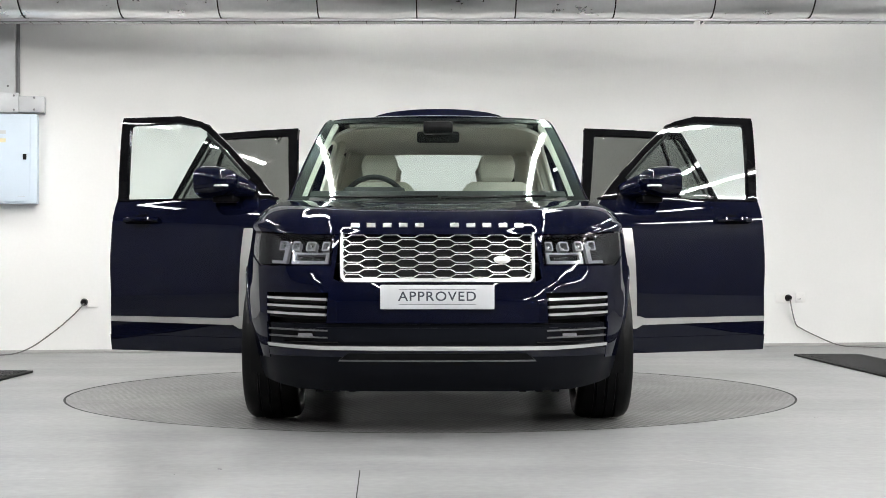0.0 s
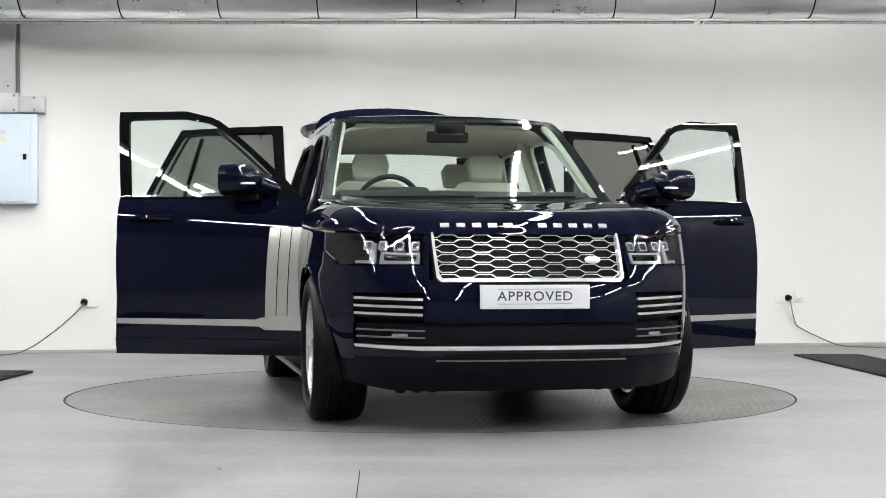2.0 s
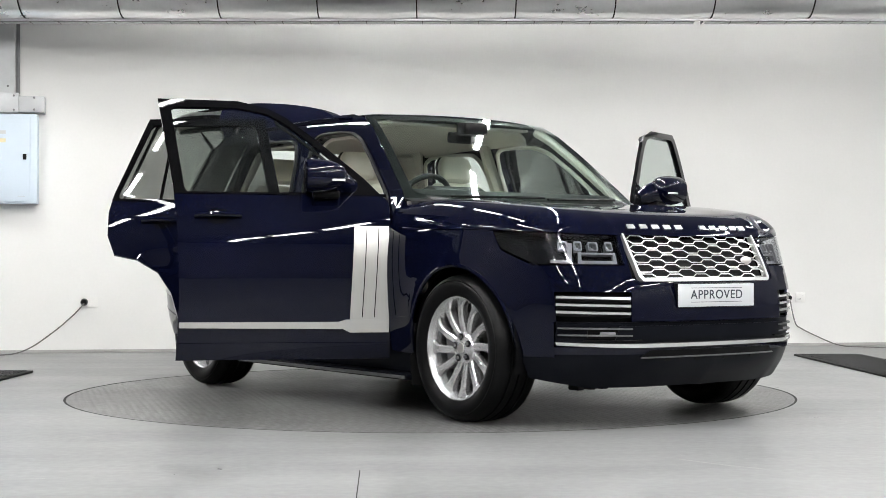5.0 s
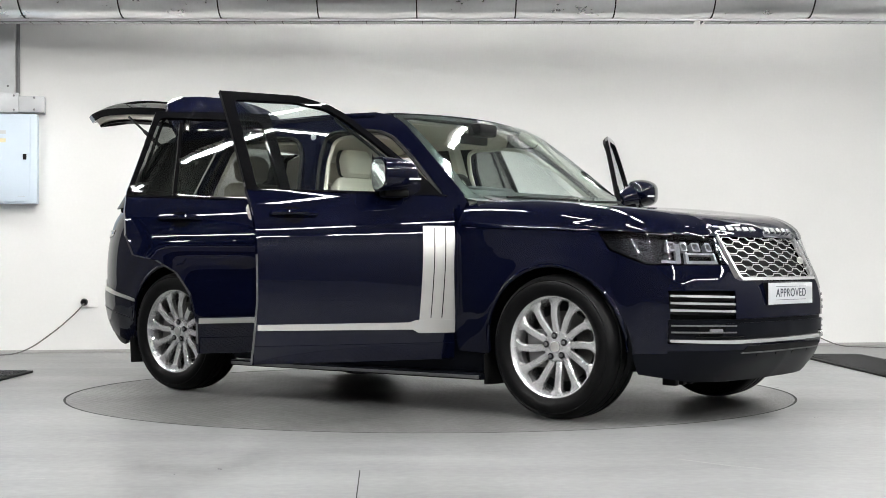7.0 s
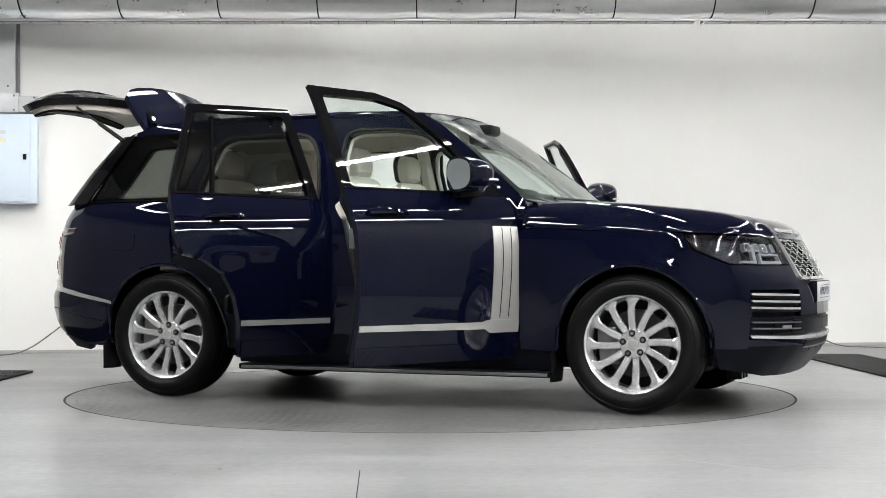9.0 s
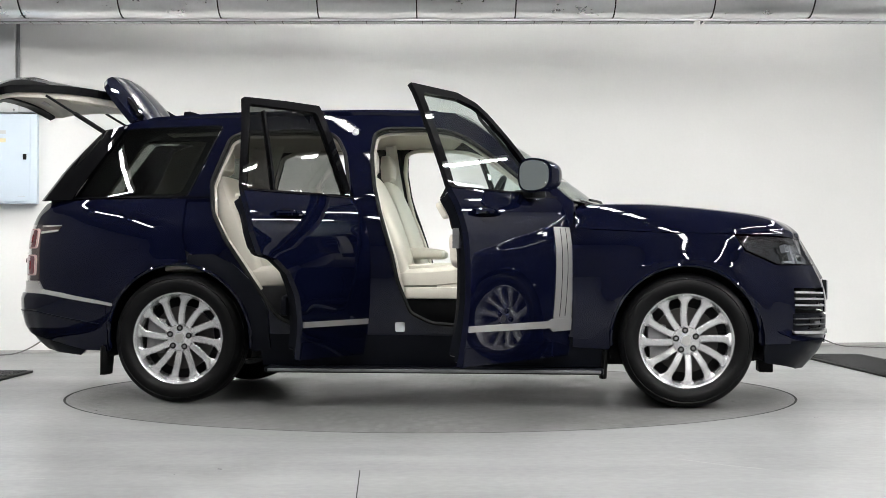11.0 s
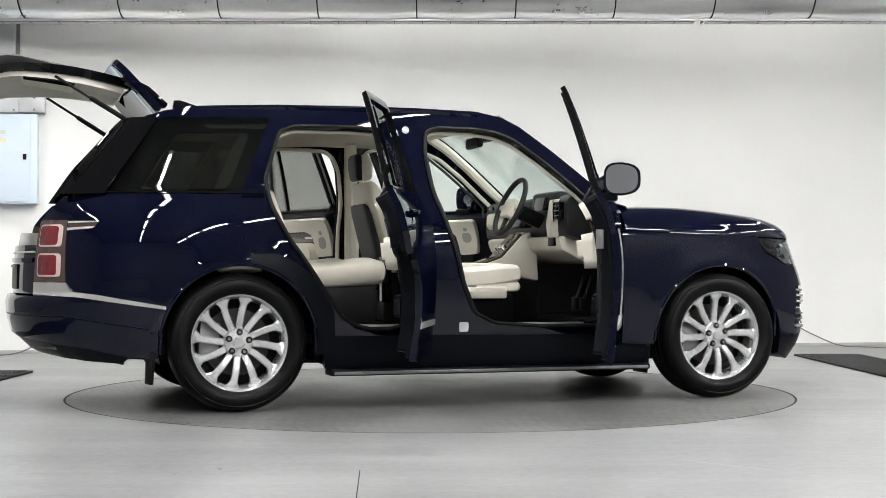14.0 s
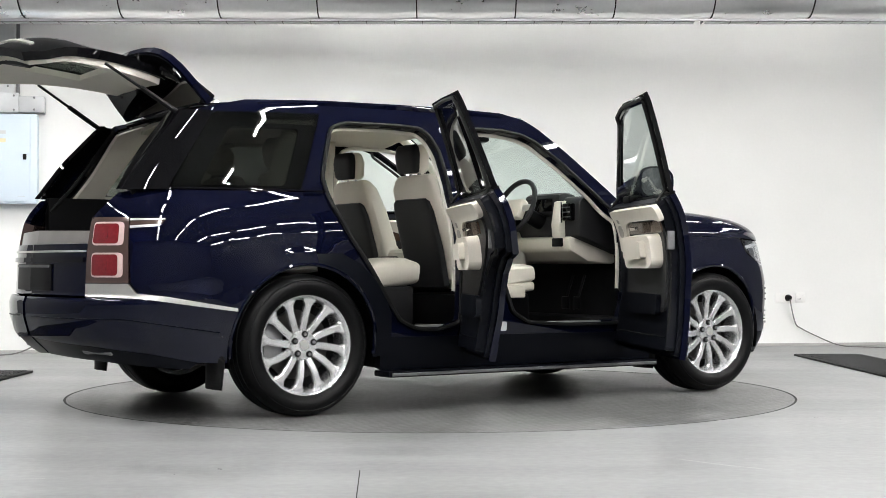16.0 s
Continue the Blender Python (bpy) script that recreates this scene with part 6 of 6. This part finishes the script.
def build_tailgate():
    hinge = (-1.80, 0.0, 1.705)
    turn = 57.5
    org = hinge
    # spoiler, a continuation of the roof
    half = [(-1.825, 0.60), (-1.95, 0.592), (-2.06, 0.57), (-2.13, 0.53), (-2.175, 0.46), (-2.20, 0.36), (-2.215, 0.2), (-2.22, 0.0)]
    out = [(-1.825, -0.60)] + half + [(x, -y) for x, y in half[-2:0:-1]]

    def height(q):
        return 1.703 - 0.16 * (np.clip(-1.82 - q[:, 0], 0, 1)) - 0.055 * (np.abs(q[:, 1]) / 0.6) ** 2 - 0.35 * np.clip(-2.0 - q[:, 0], 0, 1) ** 2

    def place(q, o):
        n = np.c_[np.full(len(q), -0.16) - 0.7 * np.clip(-2.0 - q[:, 0], 0, 1), 0.11 * q[:, 1] / 0.36, np.ones(len(q))]
        return np.c_[q, height(q)], n / np.linalg.norm(n, axis=1)[:, None]
    v, f = fill(out, (), 0.04)
    gate = sheet("tailgate", v, f, place, PAINT, car, 0.035, "raised dark blue upper tailgate with rear window", origin=org)
    gate.matrix_basis = pose(*PIVOT, 0, turn, 0)
    def under(q, o):
        p, n = place(q, o)
        return p - n * 0.038, n
    v, f = fill([(x + (0.01 if x < -1.9 else -0.01), y * 0.98) for x, y in out], (), 0.05)
    sheet("spoiler_liner", v, f, under, GLOSSBLACK, gate, 0.006, "gloss black spoiler underside", origin=org)
    for sg in (-1, 1):
        bm = bmesh.new()
        p = skin_raw(sg * r_at_y(0.50), 1.58)
        tube(bm, [np.array(q) - np.array(org) for q in ((-1.83, sg * 0.55, 1.672), (-1.95, sg * 0.47, 1.645), (p[0] + 0.02, p[1], p[2] + 0.01))], [0.022, 0.03, 0.03], 8)
        part("gate_hinge", bm, GLOSSBLACK, gate)
    # frame of the gate on the tail skin, window in it; drawn in two halves that meet in the middle
    for sg in (-1, 1):
        w = [(sg * r_at_y(0.50), 1.16), (sg * S_END, 1.15), (sg * S_END, 1.50), (sg * r_at_y(0.46), 1.50)]
        edge = [(sg * r_at_y(0.50), 1.62), (sg * r_at_y(0.60), 1.34), (sg * r_at_y(0.655), 1.14), (sg * r_at_y(0.635), 0.98), (sg * r_at_y(0.56), 0.885)]
        panel("gate_frame", [(sg * S_END, 0.870), (sg * S_END, 1.15), (sg * r_at_y(0.50), 1.16), (sg * r_at_y(0.46), 1.50), (sg * S_END, 1.50), (sg * S_END, 1.62)] + edge,
              GLOSSBLACK, gate, off=0.0, thick=0.05, step=0.05, origin=org)
        panel("rear_window", w, TINTED, gate, off=-0.008, thick=0.004, step=0.06, origin=org)
        edge = [(sg * r_at_y(0.47), 1.60), (sg * r_at_y(0.575), 1.34), (sg * r_at_y(0.63), 1.14), (sg * r_at_y(0.60), 0.99), (sg * r_at_y(0.54), 0.915)]
        wi = [(sg * S_END, 1.20), (sg * r_at_y(0.36), 1.20), (sg * r_at_y(0.30), 1.42), (sg * S_END, 1.43)]
        panel("gate_trim", [(sg * S_END, 0.90)] + wi + [(sg * S_END, 1.61)] + edge, CREAMTRIM, gate, off=-0.052, thick=0.035, step=0.05, label="pale tailgate lining", origin=org)
        g = [(sg * r_at_y(0.54), 0.915), (sg * S_END, 0.90), (sg * S_END, 0.945), (sg * r_at_y(0.54), 0.955)]
        panel("gate_latch_cover", g, BLACK, gate, off=-0.084, thick=0.02, step=0.05, origin=org)
        g = rounded([(sg * r_at_y(0.36), 1.00), (sg * r_at_y(0.24), 1.00), (sg * r_at_y(0.24), 1.03), (sg * r_at_y(0.36), 1.03)], 0.01)
        panel("courtesy_lamp", g, CLEARLENS, gate, off=-0.088, thick=0.006, step=0.03, origin=org)
        g = [(sg * r_at_y(0.50), 0.965), (sg * S_END, 0.96), (sg * S_END, 0.985), (sg * r_at_y(0.50), 0.99)]
        panel("gate_strip", g, SILVER, gate, off=0.006, thick=0.01, step=0.04, origin=org)
    bm = bmesh.new()
    p = skin_raw(S_END, 1.03)
    bmesh.ops.create_uvsphere(bm, u_segments=20, v_segments=8, radius=1, matrix=Matrix.Translation((p[0] - org[0] - 0.004, 0.30, p[2] - org[2])) @ Matrix.Diagonal((0.006, 0.04, 0.02, 1)))
    part("oval_badge", bm, SILVER, gate, "plain silver oval badge")
    # gas struts from the body pillars to the gate
    for sg in (-1, 1):
        a = Vector((-2.04, sg * 0.585, 1.600))
        b = Vector((-2.42, sg * 0.55, 1.832))
        bm = bmesh.new()
        m = a.lerp(b, 0.5)
        tube(bm, [a, m], 0.014, 8)
        part("strut_body", bm, BLACK, car)
        bm = bmesh.new()
        tube(bm, [m, b], 0.008, 8)
        part("strut_rod", bm, BLACK, car)


build_tailgate()

# ---- cabin ----


def cushion(bm, rings, n=24, sq=0.45):
    """A padded form through rounded sections: centre, across axis and other axis half vectors."""
    rows = []
    for c, a, b in rings:
        c, a, b = Vector(c), Vector(a), Vector(b)
        row = []
        for k in range(n):
            t = 2 * math.pi * k / n
            ct, st = math.cos(t), math.sin(t)
            row.append(bm.verts.new(c + a * math.copysign(abs(ct) ** sq, ct) + b * math.copysign(abs(st) ** sq, st)))
        rows.append(row)
    for p, q in zip(rows, rows[1:]):
        for k in range(n):
            bm.faces.new((p[k], p[(k + 1) % n], q[(k + 1) % n], q[k]))
    bm.faces.new(rows[0])
    bm.faces.new(rows[-1])
    return bm


def pad(bm, path, half_w, half_t, round_ends=True):
    """A padded bar along a side-view path (x, z), half_w across the car, half_t thick; sizes may be lists."""
    pts = [Vector((x, 0, z)) for x, z in path]
    rings = []
    n = len(pts)
    for i, p in enumerate(pts):
        d = (pts[min(i + 1, n - 1)] - pts[max(i - 1, 0)]).normalized()
        nrm = Vector((-d.z, 0, d.x))
        w = half_w[i] if isinstance(half_w, list) else half_w
        t = half_t[i] if isinstance(half_t, list) else half_t
        if round_ends and i == 0:
            rings.append((p - d * 0.02, (0, w * 0.86, 0), nrm * t * 0.55))
        rings.append((p, (0, w, 0), nrm * t))
        if round_ends and i == n - 1:
            rings.append((p + d * 0.02, (0, w * 0.86, 0), nrm * t * 0.55))
    return cushion(bm, rings)


def build_front_seat():
    seat = empty("front_seat", parent=car)
    part("seat_cushion", pad(bmesh.new(), [(-0.22, 0.70), (0.0, 0.705), (0.20, 0.725), (0.295, 0.735)], [0.24, 0.255, 0.255, 0.25], [0.06, 0.07, 0.07, 0.055]), CREAM, seat)
    part("thigh_pad", pad(bmesh.new(), [(0.02, 0.645), (0.29, 0.655)], 0.25, 0.035), CREAM, seat)
    part("bolster", pad(bmesh.new(), [(-0.20, 0.765), (0.0, 0.775), (0.22, 0.775)], [0.17, 0.18, 0.18], [0.02, 0.025, 0.02]), CREAM, seat)
    part("seat_back", pad(bmesh.new(), [(-0.22, 0.72), (-0.28, 0.92), (-0.35, 1.12), (-0.40, 1.26), (-0.415, 1.305)], [0.235, 0.25, 0.255, 0.235, 0.20], [0.075, 0.075, 0.07, 0.055, 0.04]), CREAM, seat)
    part("back_panel", pad(bmesh.new(), [(-0.31, 0.66), (-0.365, 0.88), (-0.425, 1.10), (-0.445, 1.16)], [0.19, 0.21, 0.205, 0.19], [0.035, 0.03, 0.025, 0.02]), EBONY, seat, "black seat back panel")
    part("headrest", pad(bmesh.new(), [(-0.42, 1.355), (-0.425, 1.44), (-0.43, 1.485)], [0.11, 0.122, 0.108], [0.045, 0.05, 0.04]), CREAM, seat)
    part("headrest_back", pad(bmesh.new(), [(-0.462, 1.355), (-0.467, 1.44), (-0.472, 1.485)], [0.105, 0.118, 0.104], [0.03, 0.035, 0.03]), EBONY, seat, "black headrest back")
    for y in (-0.05, 0.05):
        bm = bmesh.new()
        tube(bm, [(-0.41, y, 1.29), (-0.425, y, 1.37)], 0.008, 6)
        part("headrest_post", bm, CHROME, seat)
    bm = bmesh.new()
    box(bm, -0.30, 0.26, -0.25, 0.25, 0.42, 0.615, 0.03, 2)
    part("seat_base", bm, BLACK, seat)
    bm = bmesh.new()
    box(bm, -0.18, 0.20, -0.285, -0.255, 0.585, 0.655, 0.012)
    part("valance", bm, CREAM, seat)
    return seat


s = build_front_seat()
s.matrix_basis = pose(0, -0.385, 0)
copy_thing(s, pose(0, 0.385, 0))


def build_rear_seats():
    for y in (-0.40, 0.40):
        seat = empty("rear_seat", pose(0, y, 0), car)
        part("seat_cushion", pad(bmesh.new(), [(-1.10, 0.70), (-0.85, 0.72), (-0.62, 0.745), (-0.565, 0.74)], [0.27, 0.28, 0.28, 0.27], [0.075, 0.08, 0.085, 0.07]), CREAM, seat)
        part("seat_back", pad(bmesh.new(), [(-1.12, 0.74), (-1.20, 0.95), (-1.285, 1.18), (-1.325, 1.30)], [0.26, 0.275, 0.275, 0.24], [0.08, 0.08, 0.07, 0.05]), CREAM, seat)
        part("side_bolster", pad(bmesh.new(), [(-1.07, 0.76), (-1.145, 0.98), (-1.22, 1.20)], [0.17, 0.18, 0.17], [0.04, 0.035, 0.03]), CREAM, seat)
        part("headrest", pad(bmesh.new(), [(-1.34, 1.36), (-1.345, 1.46), (-1.35, 1.49)], [0.12, 0.135, 0.115], [0.05, 0.055, 0.04]), CREAM, seat)
        bm = bmesh.new()
        box(bm, -1.15, -0.60, -0.27, 0.27, 0.44, 0.665, 0.03)
        part("seat_base", bm, EBONY, seat)
    seat = empty("centre_seat", parent=car)
    part("centre_back", pad(bmesh.new(), [(-1.12, 0.76), (-1.20, 0.95), (-1.275, 1.15), (-1.30, 1.22)], 0.13, [0.07, 0.07, 0.06, 0.05]), CREAM, seat)
    part("centre_cushion", pad(bmesh.new(), [(-1.05, 0.74), (-0.80, 0.75), (-0.62, 0.755)], 0.13, 0.06), CREAM, seat)
    bm = bmesh.new()
    box(bm, -1.47, -1.38, -0.62, 0.62, 0.72, 1.16, 0.03)
    part("seat_rear_panel", bm, CARPET, car)


build_rear_seats()


def build_dash():
    d = empty("dashboard", parent=car)
    bm = bmesh.new()
    extrude_y(bm, [(0.98, 1.13), (0.72, 1.215), (0.60, 1.215), (0.56, 1.18), (0.555, 1.06), (0.56, 0.965), (0.90, 0.85), (1.0, 0.85)], -0.74, 0.74, 0.02)
    part("dash_top", bm, EBONY, d, "black leather dash top")
    bm = bmesh.new()
    extrude_y(bm, [(0.62, 0.975), (0.535, 0.955), (0.56, 0.875), (0.70, 0.805), (0.92, 0.79), (0.92, 0.97)], -0.655, 0.655, 0.02)
    part("knee_panel", bm, CREAM, d, "cream lower dash")
    bm = bmesh.new()
    extrude_y(bm, [(0.585, 1.15), (0.535, 1.13), (0.53, 1.05), (0.56, 1.02), (0.62, 1.02), (0.62, 1.15)], -0.02, 0.66, 0.015)
    part("dash_pad", bm, CREAM, d)
    bm = bmesh.new()
    extrude_y(bm, [(0.60, 1.245), (0.54, 1.235), (0.53, 1.10), (0.60, 1.08), (0.72, 1.18), (0.68, 1.235)], -0.56, -0.19, 0.03)
    part("instrument_hood", bm, EBONY, d)
    bm = bmesh.new()
    extrude_y(bm, [(0.575, 1.19), (0.530, 1.185), (0.505, 1.04), (0.515, 0.955), (0.56, 0.95), (0.60, 1.15)], -0.600, -0.520, 0.010)
    part("dash_end_pad", bm, CREAM, d)
    bm = bmesh.new()
    box(bm, 0.525, 0.56, -0.70, -0.61, 1.06, 1.17, 0.01)
    part("air_vent", bm, GLOSSBLACK, d)
    for z in (1.085, 1.115, 1.145):
        bm = bmesh.new()
        box(bm, 0.521, 0.527, -0.69, -0.62, z - 0.003, z + 0.003, 0.001)
        part("vent_vane", bm, STEEL, d)
    bm = bmesh.new()
    box(bm, 0.519, 0.530, -0.606, -0.602, 1.05, 1.18, 0.001)
    part("vent_edge", bm, CHROME, d)
    bm = bmesh.new()
    box(bm, 0.528, 0.536, -0.50, -0.25, 1.125, 1.205, 0.003)
    part("instrument_display", bm, GLOSSBLACK, d)
    for y in (0.30, 0.55):
        bm = bmesh.new()
        box(bm, 0.520, 0.534, y - 0.06, y + 0.06, 1.155, 1.185, 0.004)
        part("air_vent", bm, GLOSSBLACK, d)
    # pedals in the driver's footwell
    for y in (-0.30, -0.42):
        bm = bmesh.new()
        tube(bm, [(0.86, y, 0.72), (0.80, y, 0.56)], 0.009, 6)
        box(bm, 0.785, 0.80, y - 0.035, y + 0.035, 0.50, 0.58, 0.005)
        part("pedal", bm, BLACK, d)
    bm = bmesh.new()
    box(bm, 0.527, 0.545, -0.60, -0.50, 0.90, 0.955, 0.008)
    part("switch_pack", bm, BLACK, d)
    bm = bmesh.new()
    extrude_y(bm, [(0.555, 1.16), (0.525, 1.15), (0.50, 1.03), (0.53, 1.02), (0.58, 1.03)], -0.16, 0.15, 0.008)
    part("touch_screen", bm, GLOSSBLACK, d)
    # centre console
    c = empty("centre_console", parent=car)
    bm = bmesh.new()
    extrude_y(bm, [(0.60, 1.02), (0.51, 0.98), (0.37, 0.83), (0.25, 0.79), (-0.30, 0.78), (-0.36, 0.76), (-0.36, 0.74), (0.26, 0.735), (0.44, 0.71), (0.62, 0.68)], -0.125, 0.125, 0.02)
    part("console_body", bm, CREAM, c, "cream console sides")
    bm = bmesh.new()
    extrude_y(bm, [(0.62, 0.675), (0.44, 0.705), (0.26, 0.730), (-0.355, 0.738), (-0.355, 0.40), (0.62, 0.40)], -0.118, 0.118, 0.01)
    part("console_base", bm, CARPET, c, "black carpeted console base")
    bm = bmesh.new()
    extrude_y(bm, [(0.50, 0.99), (0.36, 0.84), (0.25, 0.803), (0.0, 0.795), (0.0, 0.778), (0.26, 0.785), (0.37, 0.82), (0.52, 0.975)], -0.105, 0.105, 0.004)
    part("wood_top", bm, WOOD, c)
    bm = bmesh.new()
    pad(bm, [(-0.30, 0.845), (-0.15, 0.86), (-0.01, 0.85)], 0.11, [0.035, 0.04, 0.03])
    part("armrest", bm, CREAM, c)
    for y in (-0.055, 0.0, 0.055):
        bm = bmesh.new()
        bmesh.ops.create_cone(bm, cap_ends=True, segments=16, radius1=0.022, radius2=0.02, depth=0.03, matrix=pose(0.40, y, 0.895, 0, -42))
        part("rotary_knob", bm, CHROME, c)
    bm = bmesh.new()
    box(bm, -0.40, -0.355, -0.10, 0.10, 0.55, 0.84, 0.012)
    part("rear_console_panel", bm, GLOSSBLACK, c)
    for y in (-0.05, 0.05):
        bm = bmesh.new()
        box(bm, -0.408, -0.398, y - 0.042, y + 0.042, 0.72, 0.80, 0.003)
        part("rear_vent", bm, CHROME, c)
    # steering wheel
    w = empty("steering_wheel", parent=car)
    m = pose(0.325, -0.385, 1.145, 0, -66, 0)
    w.matrix_basis = m
    bm = bmesh.new()
    n = 48
    tube(bm, [(0.185 * math.cos(2 * math.pi * k / n), 0.185 * math.sin(2 * math.pi * k / n), 0) for k in range(n + 1)], 0.0165, 10, False)
    part("wheel_rim", bm, EBONY, w)
    bm = bmesh.new()
    box(bm, -0.075, 0.055, -0.085, 0.085, -0.035, 0.02, 0.02, 3)
    part("airbag_boss", bm, CREAM, w)
    for a in (90, -90, 180):
        bm = bmesh.new()
        p = (math.cos(radians(a)), math.sin(radians(a)))
        tube(bm, [(p[0] * 0.05, p[1] * 0.05, -0.01), (p[0] * 0.18, p[1] * 0.18, 0)], [0.03, 0.018], 8, True, 0.5)
        part("spoke", bm, SILVER if a != 180 else EBONY, w)
    bm = bmesh.new()
    tube(bm, [(0, 0, -0.02), (0, 0, -0.22)], 0.05, 12)
    part("column", bm, BLACK, w)
    for y in (-0.12, 0.12):
        bm = bmesh.new()
        tube(bm, [(-0.02, y * 0.4, -0.06), (0.0, y, -0.04), (0.0, y * 1.25, -0.03)], 0.009, 6)
        part("stalk", bm, BLACK, w)


build_dash()


def build_cabin_shell():
    bm = bmesh.new()
    box(bm, -1.35, 0.98, -0.80, 0.80, 0.34, 0.40, 0.01)
    part("cabin_floor", bm, CARPET, car)
    bm = bmesh.new()
    box(bm, 0.93, 1.0, -0.78, 0.78, 0.36, 1.12, 0.01)
    part("bulkhead", bm, CARPET, car)
    bm = bmesh.new()
    box(bm, 0.70, 0.95, -0.78, 0.78, 0.40, 0.46, 0.02)
    part("footwell", bm, CARPET, car)
    bm = bmesh.new()
    extrude_y(bm, [(2.15, 0.24), (2.2, 0.34), (2.0, 0.60), (1.0, 0.60), (0.95, 0.34), (-1.3, 0.34), (-1.4, 0.62), (-2.3, 0.62), (-2.45, 0.40), (-2.2, 0.27), (-1.3, 0.22), (1.2, 0.20)], -0.60, 0.60, 0.01)
    part("underbody", bm, BLACK, car)
    bm = bmesh.new()
    box(bm, -0.93, 0.93, -0.84, 0.84, 0.21, 0.335, 0.01)
    part("floor_pan", bm, BLACK, car)
    for x in (AX_F, AX_R):
        bm = bmesh.new()
        tube(bm, [(x, -0.75, WHEEL_Z), (x, 0.75, WHEEL_Z)], 0.05, 10)
        part("axle", bm, STEEL, car)
    for sg in (-1, 1):
        for y in (0.42, 0.50, 0.58):
            bm = bmesh.new()
            box(bm, 1.90, 1.98, sg * (y - 0.02), sg * (y + 0.02), 0.16, 0.24, 0.008)
            part("under_fin", bm, BLACK, car)
        # pillars' inner trim and belts
        bm = bmesh.new()
        pts = [(x, sg * (abs(float(skin_raw(sg * s_at_x(x), z)[1])) - 0.105), z) for x, z in ((-0.37, 0.45), (-0.375, 0.80), (-0.395, 1.15), (-0.425, 1.40), (-0.44, 1.60))]
        tube(bm, pts, [0.05, 0.05, 0.05, 0.045, 0.04], 8)
        part("pillar_lining", bm, CREAMTRIM, car)
        bm = bmesh.new()
        pts = [(x, sg * (abs(float(skin_raw(sg * s_at_x(x), z)[1])) - 0.15), z) for x, z in ((-1.44, 0.75), (-1.46, 1.15), (-1.40, 1.40), (-1.32, 1.58))]
        tube(bm, pts, [0.13, 0.13, 0.10, 0.08], 8, True, 0.4)
        part("rear_pillar_lining", bm, CREAMTRIM, car)
        bm = bmesh.new()
        box(bm, -0.70, -0.50, sg * 0.55, sg * 0.57, 1.655, 1.668, 0.004)
        part("grab_handle", bm, HEADLINE, car)


build_cabin_shell()


def motions():
    rows, deck = [], []
    for i, a in enumerate(TURN):
        s, c = math.sin(radians(a)), math.cos(radians(a))
        x = CENTRE[0] + CAR_OFF[0] * s + CAR_OFF[1] * c
        y = CENTRE[1] - CAR_OFF[0] * c + CAR_OFF[1] * s
        rows.append((i * 0.5, pose(x, y, CAR_Z, 0, 0, a - 90)))
        deck.append((i * 0.5, pose(CENTRE[0], CENTRE[1], -0.001, 0, 0, a)))
    walk(car, rows)
    walk(turntable, deck)


motions()
